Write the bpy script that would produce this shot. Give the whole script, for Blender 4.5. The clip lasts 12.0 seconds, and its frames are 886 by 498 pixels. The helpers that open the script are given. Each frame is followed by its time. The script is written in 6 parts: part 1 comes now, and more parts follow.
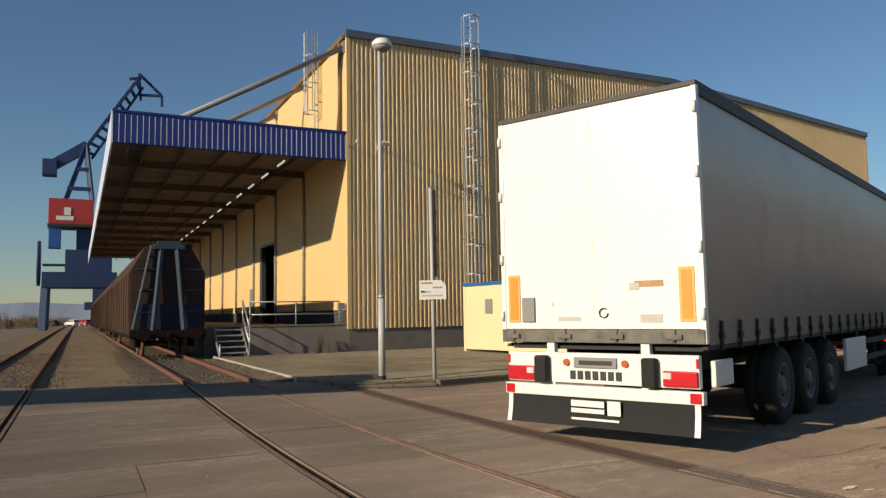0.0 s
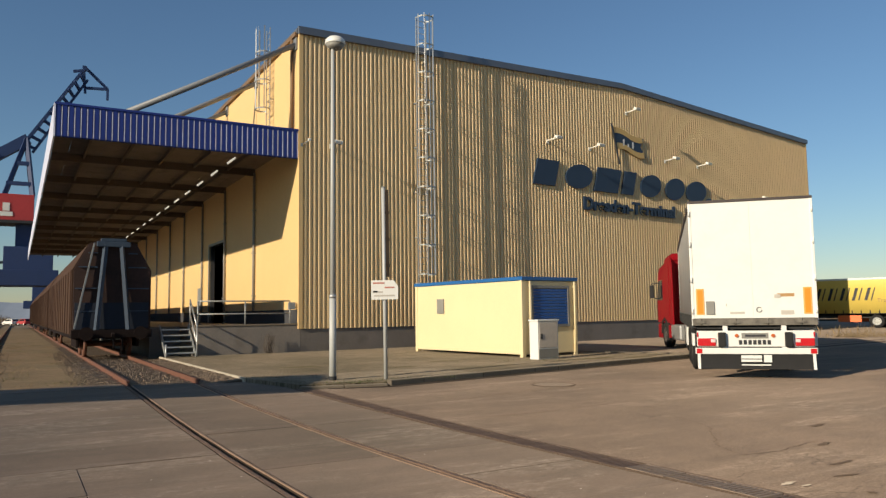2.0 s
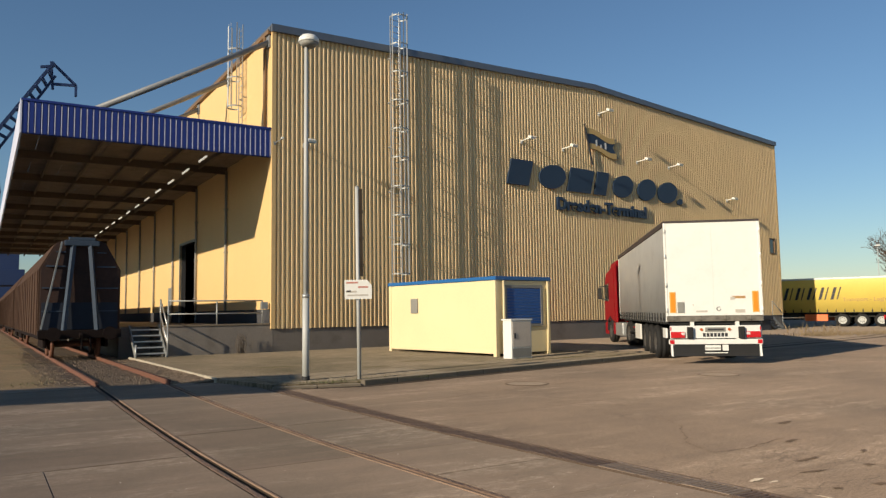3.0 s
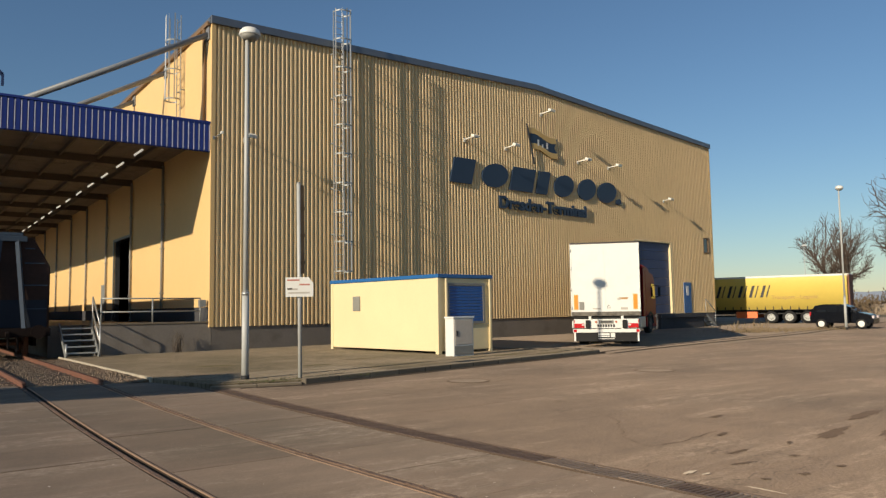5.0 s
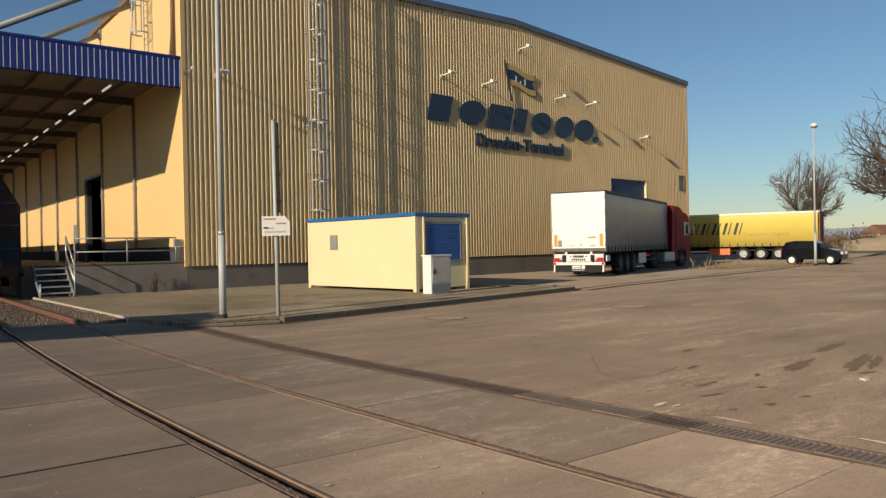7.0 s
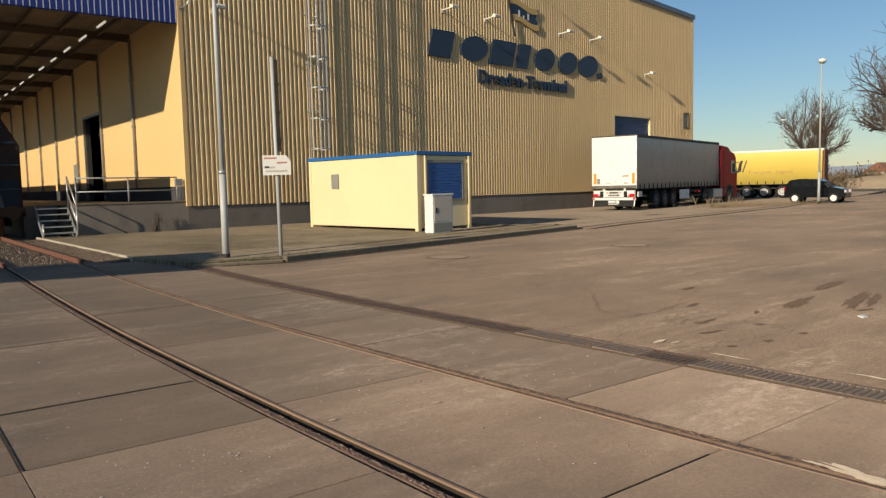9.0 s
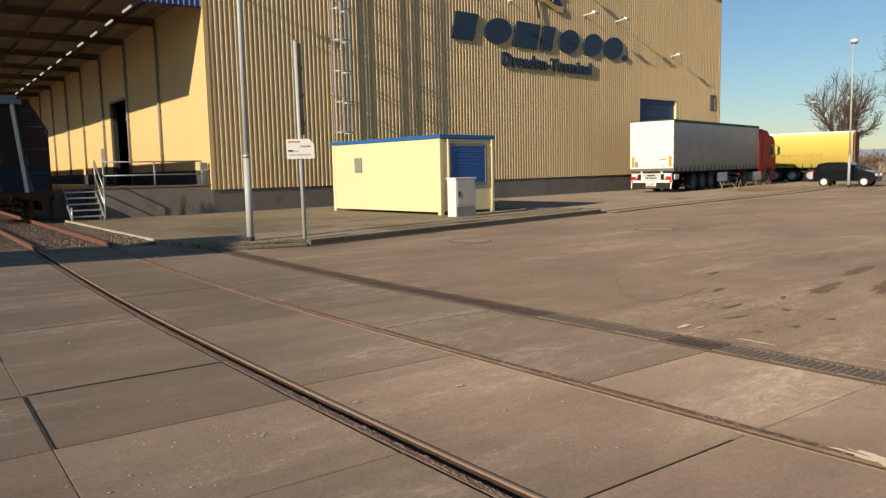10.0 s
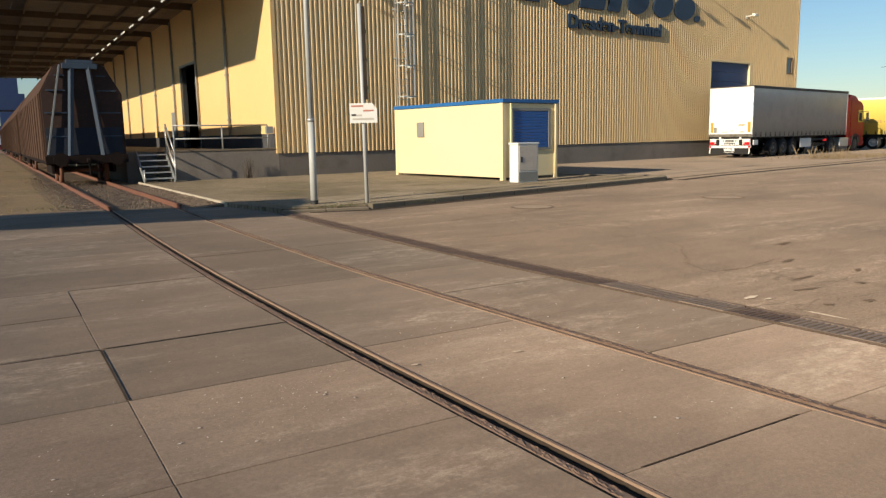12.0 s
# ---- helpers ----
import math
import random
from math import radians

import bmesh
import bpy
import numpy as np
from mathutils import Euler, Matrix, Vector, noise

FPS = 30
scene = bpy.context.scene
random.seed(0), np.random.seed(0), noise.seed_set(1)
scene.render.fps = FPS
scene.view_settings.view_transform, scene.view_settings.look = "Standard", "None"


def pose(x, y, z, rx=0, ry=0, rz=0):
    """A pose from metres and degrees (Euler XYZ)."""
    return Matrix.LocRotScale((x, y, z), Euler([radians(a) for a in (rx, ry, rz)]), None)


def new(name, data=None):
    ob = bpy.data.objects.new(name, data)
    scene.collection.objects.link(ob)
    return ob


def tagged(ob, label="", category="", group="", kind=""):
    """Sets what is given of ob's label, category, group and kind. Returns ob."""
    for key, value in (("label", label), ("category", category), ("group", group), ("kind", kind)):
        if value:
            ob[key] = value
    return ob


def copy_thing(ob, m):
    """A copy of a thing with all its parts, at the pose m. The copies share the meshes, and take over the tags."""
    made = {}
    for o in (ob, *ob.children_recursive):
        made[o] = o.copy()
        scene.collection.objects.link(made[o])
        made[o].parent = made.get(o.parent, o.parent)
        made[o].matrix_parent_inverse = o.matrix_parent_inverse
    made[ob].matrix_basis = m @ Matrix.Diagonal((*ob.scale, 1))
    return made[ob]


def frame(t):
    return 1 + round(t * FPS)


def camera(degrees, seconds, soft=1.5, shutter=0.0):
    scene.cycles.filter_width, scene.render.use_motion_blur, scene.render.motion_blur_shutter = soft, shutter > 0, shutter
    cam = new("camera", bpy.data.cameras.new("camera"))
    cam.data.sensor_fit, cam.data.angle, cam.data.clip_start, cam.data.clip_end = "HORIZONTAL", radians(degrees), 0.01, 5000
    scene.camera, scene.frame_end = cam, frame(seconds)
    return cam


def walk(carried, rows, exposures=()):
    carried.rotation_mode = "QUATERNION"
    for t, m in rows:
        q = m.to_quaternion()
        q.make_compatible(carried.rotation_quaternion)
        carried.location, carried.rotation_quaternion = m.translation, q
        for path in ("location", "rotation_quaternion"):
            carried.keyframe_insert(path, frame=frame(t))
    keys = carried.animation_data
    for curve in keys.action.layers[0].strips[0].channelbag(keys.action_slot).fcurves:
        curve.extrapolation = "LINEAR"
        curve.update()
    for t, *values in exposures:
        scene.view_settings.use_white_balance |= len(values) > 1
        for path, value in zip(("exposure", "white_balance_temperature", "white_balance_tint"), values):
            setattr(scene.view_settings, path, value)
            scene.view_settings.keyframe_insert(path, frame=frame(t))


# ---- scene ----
cam = camera(61.5, 12.0, soft=1.35)
EYE = (0.0, 0.0, 1.55)
PATH = [
    (0.0, pose(*EYE, 94.91, 0.93, -0.33)),
    (0.5, pose(*EYE, 94.89, 0.86, -1.37)),
    (1.0, pose(*EYE, 94.88, 0.92, -2.22)),
    (1.5, pose(*EYE, 94.89, 0.93, -3.08)),
    (2.0, pose(*EYE, 94.87, 0.75, -4.02)),
    (2.5, pose(*EYE, 94.82, 0.79, -4.94)),
    (3.0, pose(*EYE, 94.81, 0.82, -6.03)),
    (5.0, pose(*EYE, 94.57, 0.86, -10.44)),
    (5.5, pose(*EYE, 94.33, 0.90, -11.35)),
    (6.0, pose(*EYE, 92.82, 0.97, -11.87)),
    (6.5, pose(*EYE, 91.36, 1.12, -12.07)),
    (7.0, pose(*EYE, 89.80, 1.13, -12.18)),
    (9.0, pose(*EYE, 85.12, 1.27, -12.04)),
    (9.5, pose(*EYE, 84.24, 1.31, -11.78)),
    (10.0, pose(*EYE, 83.91, 1.30, -10.28)),
    (10.5, pose(*EYE, 83.48, 1.23, -9.20)),
    (11.0, pose(*EYE, 82.77, 1.30, -8.14)),
    (11.5, pose(*EYE, 82.14, 1.20, -6.95)),
    (12.0, pose(*EYE, 81.34, 1.03, -5.54)),
]
walk(cam, PATH, [(0.0, 0.0), (1.5, 0.08), (2.5, 0.14), (5.5, 0.0), (7.0, -0.04), (9.5, 0.08), (12.0, 0.33)])

# ---- light ----
SUN_AZ, SUN_EL = 39.4, 18.6  # heading in which the light travels, from +x; height of the sun
a, e = radians(SUN_AZ), radians(SUN_EL)
sun_way = Vector((math.cos(a) * math.cos(e), math.sin(a) * math.cos(e), -math.sin(e)))
sun = new("sun", bpy.data.lights.new("sun", "SUN"))
sun.data.energy, sun.data.angle, sun.data.color = 4.75, radians(0.55), (1.0, 0.867, 0.67)
sun.matrix_basis = sun_way.to_track_quat("-Z", "Y").to_matrix().to_4x4()
world = bpy.data.worlds.new("world")
scene.world = world
world.use_nodes = True
wn = world.node_tree.nodes
sky = wn.new("ShaderNodeTexSky")
sky.sky_type, sky.sun_disc = "NISHITA", False
sky.sun_elevation, sky.sun_rotation = e, math.atan2(-sun_way.x, -sun_way.y)
sky.air_density, sky.dust_density, sky.ozone_density = 1.15, 0.08, 4.5
wn["Background"].inputs[1].default_value = 0.085
world.node_tree.links.new(sky.outputs[0], wn["Background"].inputs[0])


# ---- materials ----
def surf(name, color, rough=0.7, metal=0.0, var=0.18, big=0.6, fine=18.0, bump=0.15, stain=None, amount=0.5, stretch=(1, 1, 1), rnd=0.0, coat=0.0, depth=0.02):
    """A painted or mineral surface with broad and fine variation, optional stains and relief."""
    m = bpy.data.materials.new(name)
    m.use_nodes = True
    nt = m.node_tree
    n, l = nt.nodes, nt.links
    b = n["Principled BSDF"]
    b.inputs["Roughness"].default_value = rough
    b.inputs["Metallic"].default_value = metal
    b.inputs["Coat Weight"].default_value = coat
    tc = n.new("ShaderNodeTexCoord")
    mp = n.new("ShaderNodeMapping")
    mp.inputs["Scale"].default_value = stretch
    l.new(tc.outputs["Object"], mp.inputs[0])

    def tex(scale, detail):
        t = n.new("ShaderNodeTexNoise")
        t.inputs["Scale"].default_value, t.inputs["Detail"].default_value = scale, detail
        t.inputs["Roughness"].default_value = 0.65
        l.new(mp.outputs[0], t.inputs["Vector"])
        return t.outputs["Fac"]

    def maths(op, x, y):
        k = n.new("ShaderNodeMath")
        k.operation = op
        for i, v in enumerate((x, y)):
            if isinstance(v, (int, float)):
                k.inputs[i].default_value = v
            else:
                l.new(v, k.inputs[i])
        return k.outputs[0]

    big_n, fine_n = tex(big, 5), tex(fine, 4)
    mix = maths("ADD", maths("MULTIPLY", big_n, 1.2), maths("MULTIPLY", fine_n, 0.8))
    val = maths("ADD", maths("MULTIPLY", maths("SUBTRACT", mix, 1.0), var * 2.2), 1.0)
    if rnd:
        oi = n.new("ShaderNodeObjectInfo")
        val = maths("MULTIPLY", val, maths("ADD", maths("MULTIPLY", oi.outputs["Random"], rnd), 1 - rnd / 2))
    cm = n.new("ShaderNodeVectorMath")
    cm.operation = "SCALE"
    cm.inputs[0].default_value = color
    l.new(val, cm.inputs["Scale"])
    out = cm.outputs[0]
    if stain:
        st = tex(big * 2.3, 8)
        r = n.new("ShaderNodeMapRange")
        r.inputs["From Min"].default_value, r.inputs["From Max"].default_value = 0.5, 0.68
        r.inputs["To Max"].default_value = amount
        l.new(st, r.inputs["Value"])
        mx = n.new("ShaderNodeMix")
        mx.data_type = "RGBA"
        mx.inputs[7].default_value = (*stain, 1)
        l.new(r.outputs[0], mx.inputs[0])
        l.new(out, mx.inputs[6])
        out = mx.outputs[2]
    l.new(out, b.inputs["Base Color"])
    if bump:
        bp = n.new("ShaderNodeBump")
        bp.inputs["Strength"].default_value, bp.inputs["Distance"].default_value = bump, depth
        l.new(fine_n, bp.inputs["Height"])
        l.new(bp.outputs[0], b.inputs["Normal"])
    return m


def glass(name, color, rough=0.05):
    m = bpy.data.materials.new(name)
    m.use_nodes = True
    b = m.node_tree.nodes["Principled BSDF"]
    b.inputs["Base Color"].default_value = (*color, 1)
    b.inputs["Roughness"].default_value = rough
    b.inputs["Coat Weight"].default_value = 0.6
    return m

def worn_ground(name, color, dark, pale, cracks=0.0, speck=0.5, rnd=0.0, streak=(1, 1, 1)):
    """Old paving: broad stains, drawn-out tyre streaks, pale scuffs, grit and, if wanted, fine cracks."""
    m = bpy.data.materials.new(name)
    m.use_nodes = True
    n, l = m.node_tree.nodes, m.node_tree.links
    b = n["Principled BSDF"]
    b.inputs["Roughness"].default_value = 0.9
    b.inputs["Diffuse Roughness"].default_value = 1.0
    b.inputs["Specular IOR Level"].default_value = 0.25
    tc = n.new("ShaderNodeTexCoord")

    def tex(scale, detail, rough=0.6, stretch=None, kind="ShaderNodeTexNoise"):
        t = n.new(kind)
        t.inputs["Scale"].default_value = scale
        if kind == "ShaderNodeTexNoise":
            t.inputs["Detail"].default_value, t.inputs["Roughness"].default_value = detail, rough
        mp = n.new("ShaderNodeMapping")
        mp.inputs["Scale"].default_value = stretch or (1, 1, 1)
        l.new(tc.outputs["Object"], mp.inputs[0])
        l.new(mp.outputs[0], t.inputs["Vector"])
        return t

    def ramp(v, lo, hi, a0=0.0, a1=1.0):
        r = n.new("ShaderNodeMapRange")
        for key, x in (("From Min", lo), ("From Max", hi), ("To Min", a0), ("To Max", a1)):
            r.inputs[key].default_value = x
        l.new(v, r.inputs["Value"])
        return r.outputs[0]

    def times(x, y):
        k = n.new("ShaderNodeMath")
        k.operation = "MULTIPLY"
        for i, v in enumerate((x, y)):
            if isinstance(v, (int, float)):
                k.inputs[i].default_value = v
            else:
                l.new(v, k.inputs[i])
        return k.outputs[0]

    def mix(fac, base, over):
        x = n.new("ShaderNodeMix")
        x.data_type = "RGBA"
        l.new(fac, x.inputs[0])
        for i, v in ((6, base), (7, over)):
            if isinstance(v, tuple):
                x.inputs[i].default_value = (*v, 1)
            else:
                l.new(v, x.inputs[i])
        return x.outputs[2]

    broad = tex(0.22, 6)
    out = mix(ramp(broad.outputs["Fac"], 0.30, 0.54), dark, color)
    out = mix(ramp(tex(0.5, 12, 0.8, streak).outputs["Fac"], 0.5, 0.7, 0, 0.5), out, dark)
    out = mix(ramp(tex(2.4, 9, 0.75, streak).outputs["Fac"], 0.48, 0.72, 0, 0.6), out, dark)
    out = mix(ramp(tex(0.8, 8, 0.75, streak).outputs["Fac"], 0.55, 0.8, 0, 0.5), out, pale)
    chalk = times(ramp(tex(7, 9, 0.85, (0.7, 1.2, 1)).outputs["Fac"], 0.46, 0.70, 0, 0.8), ramp(tex(0.8, 6, 0.65, (0.35, 1.3, 1)).outputs["Fac"], 0.5, 0.62))
    out = mix(chalk, out, tuple(min(1, c * 1.25) for c in pale))
    fleck = times(ramp(tex(36, 6, 0.75).outputs["Fac"], 0.625, 0.67, 0, 0.9), ramp(tex(1.1, 6, 0.7, (0.6, 1.2, 1)).outputs["Fac"], 0.52, 0.64))
    out = mix(fleck, out, tuple(min(1, c * 2.0) for c in pale))
    out = mix(ramp(tex(1.6, 9, 0.7).outputs["Fac"], 0.5, 0.75, 0, 0.45), out, dark)
    out = mix(ramp(tex(11, 8, 0.85).outputs["Fac"], 0.5, 0.68, 0, 0.5), out, dark)
    grit = tex(150, 3, 0.7)
    grit2 = tex(38, 4, 0.7)
    val = times(ramp(grit.outputs["Fac"], 0.3, 0.7, 1 - speck * 0.5, 1 + speck * 0.5), ramp(grit2.outputs["Fac"], 0.3, 0.7, 1 - speck * 0.35, 1 + speck * 0.35))
    if rnd:
        val = times(val, ramp(n.new("ShaderNodeObjectInfo").outputs["Random"], 0, 1, 1 - rnd / 2, 1 + rnd / 2))
    if cracks:
        wob = tex(1.3, 5)
        add = n.new("ShaderNodeVectorMath")
        add.operation = "MULTIPLY_ADD"
        l.new(wob.outputs["Color"], add.inputs[0])
        add.inputs[1].default_value = (0.8, 0.8, 0.8)
        l.new(tc.outputs["Object"], add.inputs[2])
        vo = n.new("ShaderNodeTexVoronoi")
        vo.feature = "DISTANCE_TO_EDGE"
        vo.inputs["Scale"].default_value = 0.42
        l.new(add.outputs[0], vo.inputs["Vector"])
        line = times(ramp(vo.outputs["Distance"], 0.0, 0.008, 1, 0), ramp(tex(0.35, 4).outputs["Fac"], 0.5, 0.6, 0, cracks))
        out = mix(line, out, (0.07, 0.052, 0.038))
    sc = n.new("ShaderNodeVectorMath")
    sc.operation = "SCALE"
    l.new(out, sc.inputs[0])
    l.new(val, sc.inputs["Scale"])
    l.new(sc.outputs[0], b.inputs["Base Color"])
    bp = n.new("ShaderNodeBump")
    bp.inputs["Strength"].default_value, bp.inputs["Distance"].default_value = 0.16, 0.004
    l.new(grit2.outputs["Fac"], bp.inputs["Height"])
    l.new(bp.outputs[0], b.inputs["Normal"])
    return m


def sheet_glow(name, color, through_color):
    """Thin stained roof sheeting that lets part of the sunlight through."""
    m = surf(name, color, 0.7, var=0.6, big=0.5, fine=6, bump=0.05, stain=(0.07, 0.055, 0.04), amount=0.7)
    n, l = m.node_tree.nodes, m.node_tree.links
    tr = n.new("ShaderNodeBsdfTranslucent")
    tr.inputs[0].default_value = (*through_color, 1)
    mx = n.new("ShaderNodeMixShader")
    mx.inputs[0].default_value = 0.5
    l.new(n["Principled BSDF"].outputs[0], mx.inputs[1])
    l.new(tr.outputs[0], mx.inputs[2])
    l.new(mx.outputs[0], n["Material Output"].inputs[0])
    return m


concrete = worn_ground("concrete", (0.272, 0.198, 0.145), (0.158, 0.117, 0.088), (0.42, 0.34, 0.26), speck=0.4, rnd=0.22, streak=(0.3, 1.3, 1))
# The same concrete darkened in its colour, for brightness lost with distance.
concrete_far = worn_ground("concrete_far", (0.186, 0.137, 0.102), (0.118, 0.094, 0.071), (0.34, 0.275, 0.215), speck=0.32, rnd=0.2, streak=(0.3, 1.3, 1))
asphalt = worn_ground("asphalt", (0.205, 0.148, 0.105), (0.125, 0.094, 0.07), (0.40, 0.305, 0.222), cracks=0.6, speck=1.1, streak=(0.22, 1.3, 1))
asphalt_yard = worn_ground("asphalt_yard", (0.235, 0.178, 0.13), (0.16, 0.125, 0.092), (0.30, 0.235, 0.175), cracks=0.5, speck=0.5, streak=(0.4, 1.0, 1))
wet_patch = surf("wet_patch", (0.115, 0.08, 0.056), 0.9, var=0.3, big=3, fine=30, bump=0.2)
lime_patch = surf("lime_patch", (0.46, 0.38, 0.29), 0.9, var=0.3, big=4, fine=40, bump=0.2)
lime_crumb = surf("lime_crumb", (0.66, 0.58, 0.48), 0.9, var=0.2, big=4, fine=40, bump=0.1)
moss_ground = surf("moss_ground", (0.12, 0.10, 0.05), 0.95, var=0.4, big=2, fine=30, bump=0.4)
paver = worn_ground("paver", (0.26, 0.198, 0.135), (0.11, 0.09, 0.055), (0.31, 0.25, 0.175), speck=0.7)
pn, pl = paver.node_tree.nodes, paver.node_tree.links
joint = pn.new("ShaderNodeTexBrick")
joint.inputs["Color1"].default_value, joint.inputs["Color2"].default_value, joint.inputs["Mortar"].default_value = (1, 1, 1, 1), (0.82, 0.82, 0.82, 1), (0.42, 0.45, 0.36, 1)
joint.inputs["Scale"].default_value, joint.inputs["Mortar Size"].default_value = 1.0, 0.014
joint.inputs["Brick Width"].default_value, joint.inputs["Row Height"].default_value = 0.3, 0.15
ptc = pn.new("ShaderNodeTexCoord")
pl.new(ptc.outputs["Object"], joint.inputs["Vector"])
pmx = pn.new("ShaderNodeMix")
pmx.data_type, pmx.blend_type = "RGBA", "MULTIPLY"
pmx.inputs[0].default_value = 0.8
pb = pn["Principled BSDF"]
pl.new(pb.inputs["Base Color"].links[0].from_socket, pmx.inputs[6])
pl.new(joint.outputs["Color"], pmx.inputs[7])
pl.new(pmx.outputs[2], pb.inputs["Base Color"])
paver_piece = surf("paver_piece", (0.23, 0.185, 0.13), 0.92, var=0.22, big=0.4, fine=14, bump=0.3, stain=(0.11, 0.12, 0.055), amount=0.6, rnd=0.3)
kerb_stone = surf("kerb_stone", (0.18, 0.148, 0.11), 0.9, var=0.2, big=0.8, fine=20, bump=0.25, rnd=0.2)
kerb_white = surf("kerb_white", (0.44, 0.38, 0.29), 0.9, var=0.2, big=0.8, fine=20, bump=0.25, rnd=0.15)
soil = surf("soil", (0.20, 0.145, 0.09), 0.95, var=0.3, big=0.05, fine=3, bump=0.5, stain=(0.12, 0.125, 0.055), amount=0.8, depth=0.1)
path_soil = worn_ground("path_soil", (0.205, 0.138, 0.08), (0.13, 0.105, 0.052), (0.32, 0.215, 0.125), speck=0.9, streak=(1.0, 0.4, 1))
gate_blue = surf("gate_blue", (0.022, 0.045, 0.12), 0.5, var=0.12, big=0.6, fine=14, bump=0.03)
ballast_bed = surf("ballast_bed", (0.16, 0.112, 0.075), 0.95, var=0.5, big=1.5, fine=22, bump=0.9, depth=0.05)
stone = surf("stone", (0.29, 0.215, 0.15), 0.9, var=0.4, big=3, fine=20, bump=0.3)
rail_rust = surf("rail_rust", (0.165, 0.07, 0.042), 0.75, 0.1, var=0.3, big=2, fine=30, bump=0.2)
grate_iron = surf("grate_iron", (0.31, 0.222, 0.155), 0.7, 0.0, var=0.5, big=1.2, fine=30, bump=0.2, stain=(0.14, 0.10, 0.07), amount=0.6)
guard_worn = surf("guard_worn", (0.34, 0.225, 0.15), 0.6, 0.2, var=0.25, big=1.2, fine=30, bump=0.1)
rail_dull = surf("rail_dull", (0.19, 0.122, 0.084), 0.75, 0.1, var=0.5, big=1.6, fine=26, bump=0.6, stain=(0.30, 0.205, 0.14), amount=0.7)
rail_crumb = surf("rail_crumb", (0.19, 0.12, 0.083), 0.9, var=0.6, big=9, fine=40, bump=0.3, stain=(0.26, 0.18, 0.125), amount=0.6)
groove = surf("groove", (0.05, 0.037, 0.027), 0.9, var=0.4, big=3, fine=30, bump=0.3)
timber = surf("timber", (0.10, 0.075, 0.055), 0.9, var=0.3, big=2, fine=20, bump=0.4)
cladding = surf("cladding", (0.74, 0.525, 0.262), 0.5, var=0.07, big=0.25, fine=9, bump=0.03, rnd=0.05)
panel_yellow = surf("panel_yellow", (0.80, 0.535, 0.235), 0.55, var=0.06, big=0.2, fine=8, bump=0.03)
cream_paint = surf("cream_paint", (0.80, 0.66, 0.385), 0.5, var=0.06, big=0.5, fine=12, bump=0.03)
flashing = surf("flashing", (0.17, 0.19, 0.22), 0.45, 0.5, var=0.12, big=1, fine=14, bump=0.03)
brown_edge = surf("brown_edge", (0.20, 0.12, 0.06), 0.6, var=0.2, big=1, fine=12, bump=0.05)
plinth_grey = surf("plinth_grey", (0.20, 0.175, 0.15), 0.9, var=0.2, big=0.5, fine=16, bump=0.2, stain=(0.12, 0.10, 0.08), amount=0.5)
dark_base = surf("dark_base", (0.055, 0.055, 0.06), 0.85, var=0.25, big=0.6, fine=14, bump=0.15)
blue_sheet = surf("blue_sheet", (0.016, 0.034, 0.205), 0.42, var=0.1, big=0.5, fine=12, bump=0.02)
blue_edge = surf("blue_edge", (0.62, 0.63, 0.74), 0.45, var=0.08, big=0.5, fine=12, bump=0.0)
blue_paint = surf("blue_paint", (0.02, 0.10, 0.33), 0.45, var=0.12, big=0.6, fine=14, bump=0.03)
blue_trim = surf("blue_trim", (0.02, 0.125, 0.34), 0.45, var=0.1, big=0.6, fine=14, bump=0.02)
soffit = sheet_glow("soffit", (0.19, 0.16, 0.13), (0.24, 0.205, 0.165))
beam_brown = surf("beam_brown", (0.11, 0.085, 0.065), 0.7, var=0.25, big=0.5, fine=14, bump=0.08)
tube_white = surf("tube_white", (0.85, 0.82, 0.72), 0.3, var=0.04, big=1, fine=10, bump=0)
tube_lit = surf("tube_lit", (0.85, 0.82, 0.72), 0.3, var=0.04, big=1, fine=10, bump=0)
tube_lit.node_tree.nodes["Principled BSDF"].inputs["Emission Color"].default_value = (1.0, 0.93, 0.78, 1)
tube_lit.node_tree.nodes["Principled BSDF"].inputs["Emission Strength"].default_value = 0.4
galv = surf("galv", (0.50, 0.50, 0.48), 0.42, 0.6, var=0.14, big=1.5, fine=22, bump=0.03)
galv_dull = surf("galv_dull", (0.33, 0.34, 0.33), 0.55, 0.5, var=0.18, big=1.5, fine=22, bump=0.04)
pole_paint = surf("pole_paint", (0.48, 0.48, 0.45), 0.5, 0.0, var=0.14, big=1.5, fine=22, bump=0.04)
pipe_grey = surf("pipe_grey", (0.30, 0.29, 0.27), 0.5, 0.0, var=0.2, big=1.2, fine=22, bump=0.05)
rusty_pipe = surf("rusty_pipe", (0.20, 0.21, 0.22), 0.5, 0.0, var=0.2, big=1.2, fine=22, bump=0.05)
white_paint = surf("white_paint", (0.78, 0.76, 0.70), 0.45, var=0.06, big=0.8, fine=14, bump=0.02)
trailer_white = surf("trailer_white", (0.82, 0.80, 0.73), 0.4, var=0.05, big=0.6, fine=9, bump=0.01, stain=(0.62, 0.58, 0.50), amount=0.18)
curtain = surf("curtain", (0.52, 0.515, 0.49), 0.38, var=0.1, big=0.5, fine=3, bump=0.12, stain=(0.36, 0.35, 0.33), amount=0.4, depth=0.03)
curtain_yellow = surf("curtain_yellow", (0.80, 0.60, 0.13), 0.45, var=0.06, big=0.4, fine=4, bump=0.08, depth=0.03)
chassis_dark = surf("chassis_dark", (0.022, 0.021, 0.019), 0.7, var=0.3, big=1.5, fine=18, bump=0.1)
